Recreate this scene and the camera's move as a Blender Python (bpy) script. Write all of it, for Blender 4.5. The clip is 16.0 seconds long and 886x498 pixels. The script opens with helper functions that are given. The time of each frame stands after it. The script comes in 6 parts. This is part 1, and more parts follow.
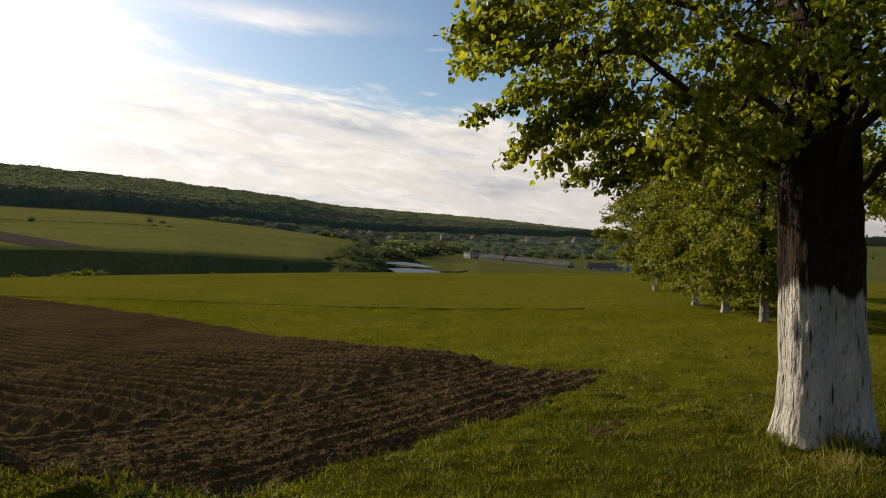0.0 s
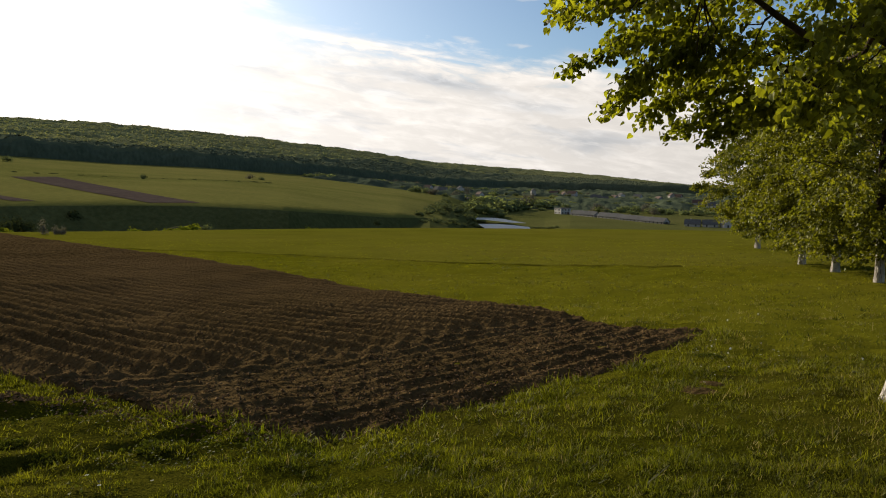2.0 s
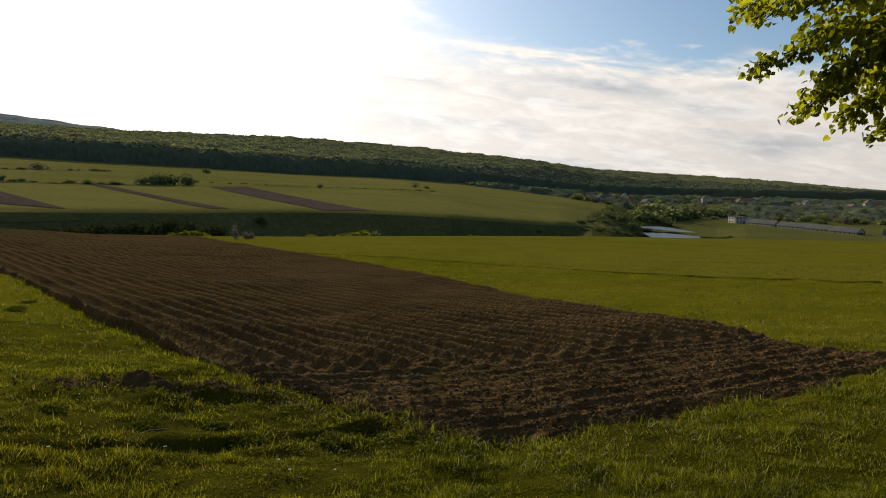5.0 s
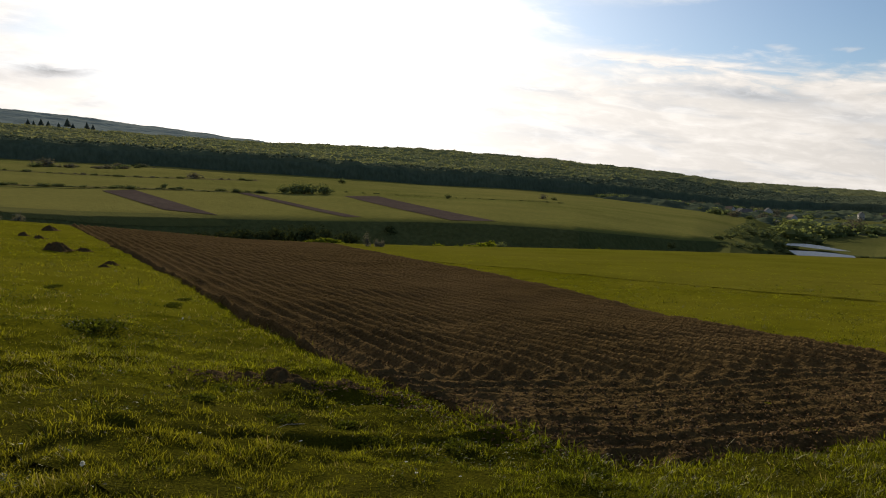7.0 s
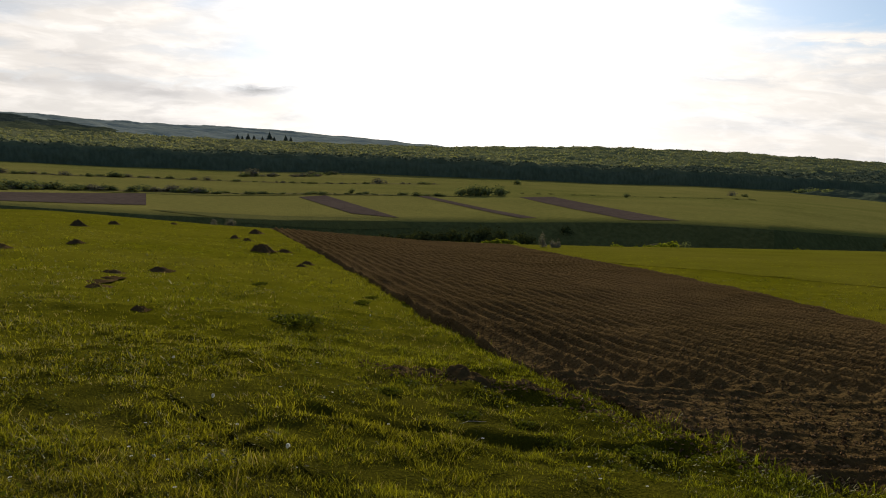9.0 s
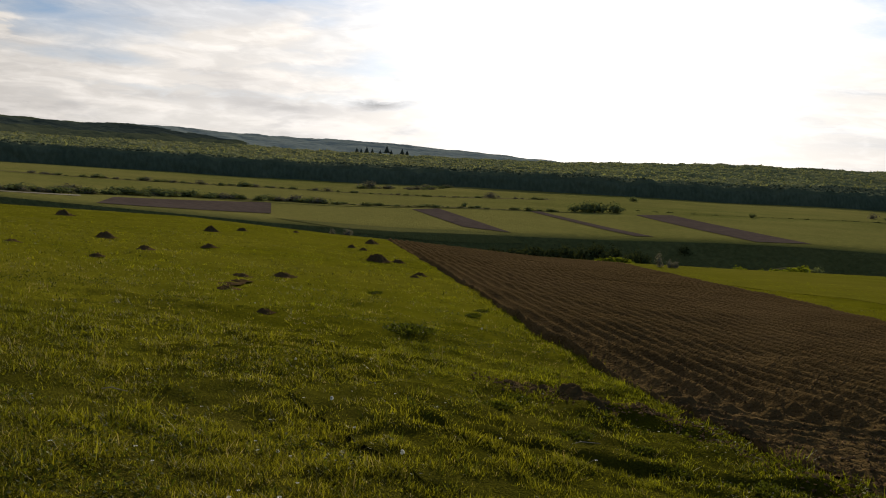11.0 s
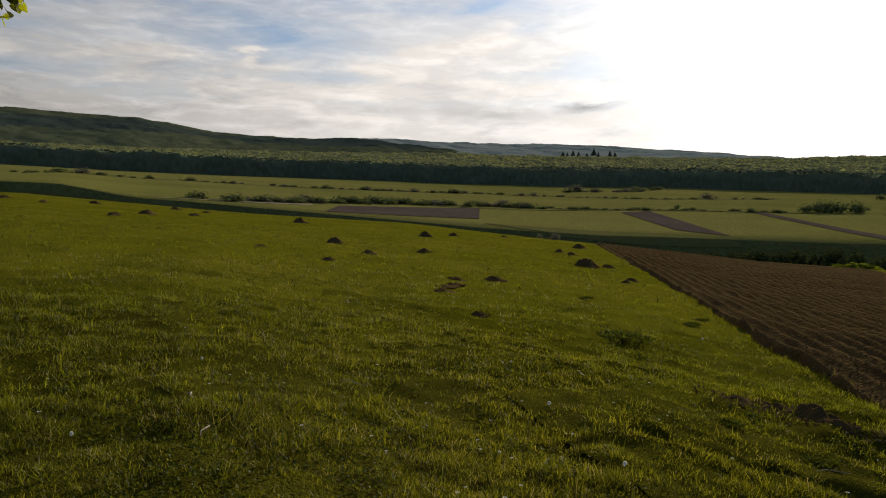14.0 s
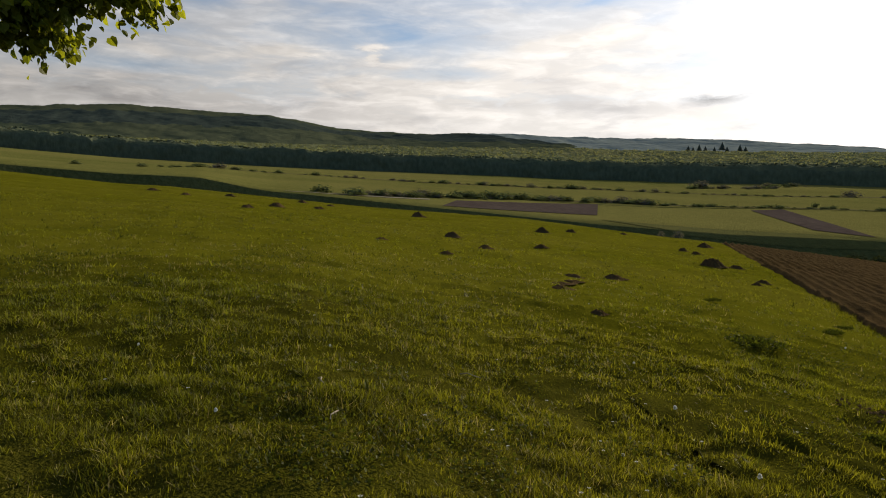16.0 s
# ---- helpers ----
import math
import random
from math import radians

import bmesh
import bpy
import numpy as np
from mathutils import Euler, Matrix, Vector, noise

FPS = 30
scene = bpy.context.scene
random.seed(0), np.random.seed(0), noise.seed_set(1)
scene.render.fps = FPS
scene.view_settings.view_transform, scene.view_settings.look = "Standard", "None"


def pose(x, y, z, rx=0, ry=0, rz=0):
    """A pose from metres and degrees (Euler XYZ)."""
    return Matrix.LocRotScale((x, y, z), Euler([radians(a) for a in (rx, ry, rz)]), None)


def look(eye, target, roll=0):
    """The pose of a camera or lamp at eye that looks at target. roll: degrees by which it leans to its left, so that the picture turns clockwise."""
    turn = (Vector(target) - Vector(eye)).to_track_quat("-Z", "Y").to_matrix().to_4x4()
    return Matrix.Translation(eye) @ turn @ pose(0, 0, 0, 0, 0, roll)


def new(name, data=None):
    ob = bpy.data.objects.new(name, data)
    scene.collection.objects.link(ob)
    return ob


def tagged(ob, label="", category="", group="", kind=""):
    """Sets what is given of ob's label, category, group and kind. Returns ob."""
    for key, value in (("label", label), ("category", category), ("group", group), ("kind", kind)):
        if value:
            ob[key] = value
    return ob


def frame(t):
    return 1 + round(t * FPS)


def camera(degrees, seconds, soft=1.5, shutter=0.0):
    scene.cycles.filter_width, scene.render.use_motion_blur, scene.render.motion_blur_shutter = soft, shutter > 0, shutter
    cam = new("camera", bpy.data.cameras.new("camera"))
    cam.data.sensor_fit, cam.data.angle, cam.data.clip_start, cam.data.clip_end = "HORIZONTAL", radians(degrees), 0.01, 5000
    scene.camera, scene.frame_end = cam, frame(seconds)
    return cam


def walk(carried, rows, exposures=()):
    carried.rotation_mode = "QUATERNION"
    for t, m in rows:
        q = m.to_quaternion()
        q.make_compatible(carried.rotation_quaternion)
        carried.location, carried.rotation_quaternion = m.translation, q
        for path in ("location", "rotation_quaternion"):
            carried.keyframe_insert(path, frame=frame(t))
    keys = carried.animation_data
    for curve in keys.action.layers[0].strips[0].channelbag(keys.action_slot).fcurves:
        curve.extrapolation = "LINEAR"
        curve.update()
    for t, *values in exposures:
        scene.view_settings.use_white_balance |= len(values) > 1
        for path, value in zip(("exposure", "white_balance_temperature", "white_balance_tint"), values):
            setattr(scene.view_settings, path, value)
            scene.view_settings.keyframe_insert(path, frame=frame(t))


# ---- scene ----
cam = camera(65.32, 16.0, soft=1.0)
# seconds, place, then degrees of turn, tilt and lean to the right
ROWS = [
    (0.0, -0.015, 0.329, -0.005, -0.03, -2.18, -0.59),
    (0.5, -0.020, 0.311, -0.005, 1.52, -3.61, -0.36),
    (1.0, -0.024, 0.320, -0.009, 3.25, -5.62, -0.75),
    (1.5, -0.032, 0.321, -0.006, 5.32, -5.89, -0.35),
    (2.0, -0.043, 0.310, -0.009, 7.39, -5.90, -0.31),
    (2.5, -0.055, 0.309, -0.009, 9.79, -5.71, -0.61),
    (3.0, -0.069, 0.300, -0.014, 12.05, -5.60, -0.49),
    (3.5, -0.085, 0.278, -0.011, 14.54, -5.73, -0.47),
    (4.0, -0.104, 0.275, -0.008, 17.05, -5.97, -0.03),
    (4.2, -0.108, 0.272, -0.008, 17.86, -5.88, 0.05),
    (6.3, -0.146, 0.245, -0.014, 25.98, -4.60, -0.46),
    (6.5, -0.148, 0.243, -0.014, 27.19, -4.74, -0.54),
    (7.0, -0.154, 0.242, -0.020, 31.11, -4.40, -0.53),
    (7.5, -0.187, 0.243, -0.026, 34.88, -4.74, 0.58),
    (8.0, -0.190, 0.239, -0.022, 41.42, -3.91, 1.14),
    (8.2, -0.192, 0.236, -0.023, 42.60, -3.97, 1.08),
    (10.5, -0.219, 0.190, -0.034, 51.73, -3.56, -0.40),
    (11.0, -0.230, 0.171, -0.034, 54.75, -3.11, -0.69),
    (11.5, -0.241, 0.170, -0.035, 57.51, -3.19, -0.40),
    (12.0, -0.253, 0.152, -0.036, 59.97, -3.35, -0.49),
    (12.5, -0.266, 0.144, -0.038, 61.90, -3.34, -0.66),
    (13.0, -0.273, 0.117, -0.032, 65.20, -2.82, -0.78),
    (13.5, -0.283, 0.098, -0.036, 68.94, -2.76, -0.27),
    (14.0, -0.270, 0.083, -0.028, 71.72, -2.83, 0.17),
    (14.5, -0.264, 0.053, -0.026, 73.96, -3.31, 0.10),
    (15.0, -0.269, 0.041, -0.026, 75.68, -3.75, -0.22),
    (15.5, -0.280, 0.029, -0.028, 78.61, -3.63, -0.50),
    (16.0, -0.283, 0.017, -0.029, 81.24, -3.25, -0.51),
]


def held(x, y, z, yaw, pitch, lean):
    return pose(x, y, z, 0, 0, yaw) @ pose(0, 0, 0, 90 + pitch) @ pose(0, 0, 0, 0, 0, -lean)


walk(cam, [(t, held(*row)) for t, *row in ROWS], ((0.0, 0.0), (1.5, 0.04), (2.5, 0.18), (3.2, 0.05), (4.2, 0.02), (8.2, 0.02), (11.0, -0.04), (13.0, -0.14), (14.5, -0.04), (16.0, 0.08)))
# ---- light ----
SUN_AZ, SUN_UP = 42.0, 18.0
SUN_DIR = Vector((-math.sin(radians(SUN_AZ)) * math.cos(radians(SUN_UP)), math.cos(radians(SUN_AZ)) * math.cos(radians(SUN_UP)), math.sin(radians(SUN_UP))))
scene.view_settings.exposure = 0.0


def sky():
    world = bpy.data.worlds.new("sky")
    scene.world = world
    world.use_nodes = True
    nt = world.node_tree
    n, link = nt.nodes, nt.links.new
    n.clear()

    def put(v, socket):
        if isinstance(v, (int, float)):
            socket.default_value = v
        else:
            link(v, socket)

    def calc(op, a, b=None, c=None, clamp=False):
        m = n.new("ShaderNodeMath")
        m.operation, m.use_clamp = op, clamp
        for k, v in enumerate((a, b, c)):
            if v is not None:
                put(v, m.inputs[k])
        return m.outputs[0]

    def ease(v, lo, hi, out=1.0, kind="SMOOTHSTEP"):
        r = n.new("ShaderNodeMapRange")
        r.interpolation_type = kind
        r.inputs[1].default_value, r.inputs[4].default_value = lo, out
        put(hi, r.inputs[2])
        put(v, r.inputs[0])
        return r.outputs[0]

    def blend(fac, a, b):
        x = n.new("ShaderNodeMixRGB")
        for k, v in enumerate((fac, a, b)):
            if isinstance(v, tuple):
                x.inputs[k].default_value = (*v, 1)
            else:
                put(v, x.inputs[k])
        return x.outputs[0]

    coord = n.new("ShaderNodeTexCoord").outputs["Generated"]
    sep = n.new("ShaderNodeSeparateXYZ")
    link(coord, sep.inputs[0])
    air = n.new("ShaderNodeTexSky")
    air.sky_type, air.sun_disc = "NISHITA", False
    air.sun_elevation, air.sun_rotation = radians(SUN_UP), radians(-SUN_AZ)
    air.altitude, air.air_density, air.dust_density, air.ozone_density = 200, 1.0, 0.5, 3.0
    # compass angle (anticlockwise from y) and height angle of each direction, in degrees
    turn = calc("MULTIPLY", calc("ARCTAN2", calc("MULTIPLY", sep.outputs[0], -1.0), sep.outputs[1]), 57.29578)
    rise = calc("MULTIPLY", calc("ARCSINE", sep.outputs[2]), 57.29578)
    # cloud streaks sink a little towards the north-east
    level = calc("MULTIPLY_ADD", calc("MINIMUM", turn, 45.0), -0.13, rise)

    def streaks(wide, high, seed, detail=6.0, rough=0.58, bend=0.5):
        """Noise drawn out along the streaks; wide and high are the size of its grains in degrees."""
        place = n.new("ShaderNodeCombineXYZ")
        link(calc("MULTIPLY", turn, 1.0 / wide), place.inputs[0])
        link(calc("MULTIPLY", level, 1.0 / high), place.inputs[1])
        place.inputs[2].default_value = seed
        tex = n.new("ShaderNodeTexNoise")
        tex.inputs["Scale"].default_value, tex.inputs["Detail"].default_value = 1.0, detail
        tex.inputs["Roughness"].default_value, tex.inputs["Distortion"].default_value = rough, bend
        link(place.outputs[0], tex.inputs["Vector"])
        return tex.outputs[0]

    broad, fine = streaks(13.0, 3.4, 3.1, 5.0, 0.5), streaks(5.0, 1.15, 7.7, 7.0, 0.55)
    small, shade = streaks(2.2, 0.6, 21.3, 6.0, 0.6), streaks(8.0, 1.6, 12.4)
    ragged = calc("SUBTRACT", calc("MULTIPLY_ADD", small, 0.5, fine), 0.75)
    warp_turn = calc("MULTIPLY_ADD", calc("SUBTRACT", fine, 0.5), 5.0, turn)
    warp_rise = calc("MULTIPLY_ADD", calc("SUBTRACT", small, 0.5), 1.0, calc("MULTIPLY_ADD", calc("SUBTRACT", broad, 0.5), 0.8, rise))

    def drifts(clouds):
        """Sum of long soft clouds: compass angle, height angle, half length, half height, slope, weight."""
        total = 0.0
        for a, e, half, deep, slope, weight in clouds:
            u = calc("MULTIPLY_ADD", warp_turn, 1.0 / half, -a / half)
            v = calc("MULTIPLY_ADD", warp_rise, 1.0 / deep, calc("MULTIPLY_ADD", turn, -slope / deep, (slope * a - e) / deep))
            d = calc("MULTIPLY_ADD", v, v, calc("MULTIPLY", u, u))
            total = calc("MULTIPLY_ADD", calc("EXPONENT", calc("MULTIPLY", d, -1.0)), weight, total)
        return total

    near = n.new("ShaderNodeVectorMath")
    near.operation = "DOT_PRODUCT"
    link(coord, near.inputs[0])
    near.inputs[1].default_value = SUN_DIR
    cosine = calc("MAXIMUM", near.outputs["Value"], 0.0)
    glow, core = calc("POWER", cosine, 10.0), calc("POWER", cosine, 70.0)
    # the veil of high cloud: its upper edge climbs towards the sun; beyond the sun it breaks up
    edge = calc("MULTIPLY_ADD", ease(turn, -40, 22, 1.0, "LINEAR"), 7.6, 4.0)
    edge = calc("MULTIPLY_ADD", ease(turn, 18, 42), 18.0, edge)
    over = calc("SUBTRACT", edge, rise)
    soft = ease(turn, 8, 32, 3.2)
    veil = ease(calc("ADD", calc("MULTIPLY_ADD", ragged, 5.0, over), soft), -0.8, calc("ADD", calc("MULTIPLY", soft, 2.0), 1.6))
    broken = calc("MULTIPLY_ADD", calc("MULTIPLY_ADD", small, 0.08, calc("MULTIPLY_ADD", fine, 0.3, broad)), 2.0, -0.48, clamp=True)
    broken = calc("MULTIPLY_ADD", ease(rise, 10.5, 15.5), -0.3, broken, clamp=True)
    broken = calc("MAXIMUM", broken, ease(calc("MULTIPLY_ADD", ragged, 4.0, rise), 11.5, 8.0, 0.97))
    far_side = ease(turn, 52, 66)
    cover = calc("MULTIPLY_ADD", far_side, calc("SUBTRACT", broken, veil), veil)
    puffs = calc("ADD", drifts(WHITE_EAST), drifts(WHITE_WEST))
    cover = calc("ADD", cover, puffs)
    cover = calc("SUBTRACT", cover, drifts(BLUE_GAPS), clamp=True)
    grey = calc("ADD", drifts(GREY_EAST), drifts(GREY_WEST))
    grey = calc("MULTIPLY_ADD", far_side, 0.08, calc("MULTIPLY_ADD", ease(shade, 0.5, 0.72), 0.6, grey))
    body = calc("MULTIPLY_ADD", ease(fine, 0.42, 0.7), 0.16, CLOUD)
    body = calc("MULTIPLY_ADD", ease(small, 0.45, 0.7), 0.09, body)
    body = calc("MULTIPLY_ADD", ease(turn, 78, 108), -0.16, calc("MULTIPLY_ADD", puffs, 0.10, calc("MULTIPLY_ADD", grey, -0.22, body)))
    bright = calc("MULTIPLY_ADD", glow, 0.36, calc("MULTIPLY", core, 2.5))
    bright = calc("MULTIPLY_ADD", body, calc("MULTIPLY_ADD", cosine, 0.55, 0.47), bright)
    shaded = blend(far_side, (0.925, 0.935, 0.955), (0.985, 0.935, 0.90))
    tint = blend(calc("MULTIPLY", grey, 1.0, clamp=True), (1.0, 0.94, 0.875), shaded)
    haze = n.new("ShaderNodeVectorMath")
    haze.operation = "MULTIPLY_ADD"
    link(blend(1.0, (0, 0, 0), (1.0, 0.98, 0.95)), haze.inputs[0])
    link(calc("MULTIPLY", calc("POWER", cosine, 9.0), HAZE / SKY), haze.inputs[1])
    link(air.outputs[0], haze.inputs[2])
    blue = n.new("ShaderNodeBackground")
    link(haze.outputs[0], blue.inputs[0])
    blue.inputs[1].default_value = SKY
    white = n.new("ShaderNodeBackground")
    link(tint, white.inputs[0])
    link(bright, white.inputs[1])
    both = n.new("ShaderNodeMixShader")
    link(cover, both.inputs[0])
    link(blue.outputs[0], both.inputs[1])
    link(white.outputs[0], both.inputs[2])
    link(both.outputs[0], n.new("ShaderNodeOutputWorld").inputs[0])


SKY, CLOUD, HAZE = 0.092, 0.84, 0.42
# clouds: compass angle, height angle, half length, half height, slope, weight
WHITE_EAST = ((13.8, 15.7, 7.5, 0.9, 0.04, 0.75), (15.0, 10.8, 4.2, 0.35, 0.16, 0.9), (29.4, 13.6, 2.0, 0.35, 0.05, 0.8), (29.2, 12.4, 0.9, 0.35, 0.0, 0.5), (5.8, 10.9, 0.8, 0.22, 0.1, 0.45), (1.4, 10.5, 0.8, 0.2, 0.1, 0.45), (-3.9, 9.5, 1.5, 0.35, 0.1, 0.7), (0.7, 13.9, 0.9, 0.25, 0.0, 0.4), (25.0, 10.4, 2.6, 0.3, 0.1, 0.5))
WHITE_WEST = ((77.2, 11.7, 1.6, 0.26, 0.0, 0.8), (87.2, 12.8, 1.0, 0.25, 0.0, 0.7), (86.9, 12.0, 0.5, 0.3, 0.0, 0.7), (72.5, 13.2, 2.2, 0.6, -0.2, 0.5), (67.0, 14.2, 2.8, 0.8, -0.25, 0.5), (80.0, 9.9, 12.0, 0.6, 0.01, 0.4), (94.0, 12.5, 3.0, 0.5, 0.05, 0.4))
BLUE_GAPS = ((4.0, 13.0, 9.0, 1.6, 0.05, 0.3), (24.0, 12.5, 3.0, 0.9, 0.1, 0.35), (83.0, 13.7, 4.5, 1.0, 0.0, 0.4), (104.0, 13.4, 4.0, 0.5, 0.0, 0.35), (65.0, 14.8, 2.0, 0.5, -0.15, 0.5), (68.5, 16.3, 1.8, 0.4, -0.2, 0.5), (60.0, 11.2, 3.5, 1.2, 0.0, 0.3), (31.5, 15.0, 3.5, 1.2, 0.1, 0.3))
GREY_EAST = ((7.0, 7.6, 4.2, 0.5, 0.17, 1.3), (0.0, 5.7, 3.0, 0.4, 0.1, 0.6), (-4.9, 2.6, 1.7, 0.6, 0.0, 0.8), (14.0, 8.7, 2.6, 0.3, 0.1, 0.5), (25.0, 8.6, 3.0, 0.35, 0.1, 0.4), (22.0, 5.0, 6.0, 0.6, 0.05, 0.35))
GREY_WEST = ((60.0, 8.6, 2.5, 0.32, -0.05, 2.6), (72.0, 10.3, 3.0, 0.4, 0.1, 0.6), (66.0, 7.9, 5.0, 0.5, 0.0, 0.6), (94.0, 7.8, 9.0, 0.9, 0.0, 0.5), (108.0, 8.6, 6.0, 1.0, 0.0, 0.5), (76.0, 8.4, 4.0, 0.3, 0.0, 0.5))
sky()
sun = new("sun", bpy.data.lights.new("sun", "SUN"))
sun.data.energy, sun.data.angle, sun.data.color = 5.0, radians(0.6), (1.0, 0.87, 0.66)
sun.matrix_world = look((0, 0, 60), Vector((0, 0, 60)) - SUN_DIR)
# ---- materials ----
def material(name, low, high, scale=1.0, fine=12.0, rough=0.9, bump=0.0, bump_scale=None, third=None, stretch=(1, 1, 1), per="", spread=0.25, through_light=None, gloss=0.2, metal=0.0, coord="Object"):
    """Two colours mixed by coarse and fine noise in metres, with relief; per: varied by object or by loose piece; through_light: light that leaves let through."""
    m = bpy.data.materials.new(name)
    m.use_nodes = True
    nt = m.node_tree
    n, link = nt.nodes, nt.links.new
    b = n["Principled BSDF"]
    b.inputs["Roughness"].default_value, b.inputs["Specular IOR Level"].default_value, b.inputs["Metallic"].default_value = rough, gloss, metal
    mp = n.new("ShaderNodeMapping")
    mp.inputs["Scale"].default_value = stretch
    link(n.new("ShaderNodeTexCoord").outputs[coord], mp.inputs[0])

    def noise_tex(s, detail=4.0):
        t = n.new("ShaderNodeTexNoise")
        t.inputs["Scale"].default_value, t.inputs["Detail"].default_value = s, detail
        link(mp.outputs[0], t.inputs["Vector"])
        r = n.new("ShaderNodeMapRange")
        r.inputs[1].default_value, r.inputs[2].default_value = 0.3, 0.7
        link(t.outputs[0], r.inputs[0])
        return r.outputs[0]

    def mix(fac, a, c, kind="MIX"):
        x = n.new("ShaderNodeMixRGB")
        x.blend_type = kind
        for k, v in enumerate((fac, a, c)):
            if isinstance(v, (int, float)):
                x.inputs[k].default_value = v
            elif isinstance(v, tuple):
                x.inputs[k].default_value = (*v, 1)
            else:
                link(v, x.inputs[k])
        return x.outputs[0]

    coarse, small = noise_tex(scale), noise_tex(fine)
    col = mix(coarse, low, high)
    dark = tuple(0.55 * v for v in low)
    col = mix(0.45, col, mix(small, dark, high))
    if third:
        wide = noise_tex(scale * 0.17, 3.0)
        col = mix(wide, col, mix(0.6, col, third))
    if per:
        src = n.new("ShaderNodeObjectInfo").outputs["Random"] if per == "object" else n.new("ShaderNodeNewGeometry").outputs["Random Per Island"]
        r = n.new("ShaderNodeMapRange")
        r.inputs[3].default_value, r.inputs[4].default_value = 1 - spread, 1 + spread
        link(src, r.inputs[0])
        grey = n.new("ShaderNodeCombineXYZ")
        for k in range(3):
            link(r.outputs[0], grey.inputs[k])
        col = mix(1.0, col, grey.outputs[0], "MULTIPLY")
    link(col, b.inputs["Base Color"])
    if bump:
        bn = n.new("ShaderNodeBump")
        bn.inputs["Strength"].default_value, bn.inputs["Distance"].default_value = 0.8, bump
        link(noise_tex(bump_scale or fine, 6.0), bn.inputs["Height"])
        link(bn.outputs[0], b.inputs["Normal"])
    if through_light:
        tr = n.new("ShaderNodeBsdfTranslucent")
        link(mix(1.0, col, through_light, "MULTIPLY"), tr.inputs[0])
        ad = n.new("ShaderNodeAddShader")
        link(b.outputs[0], ad.inputs[0])
        link(tr.outputs[0], ad.inputs[1])
        link(ad.outputs[0], n["Material Output"].inputs[0])
    return m


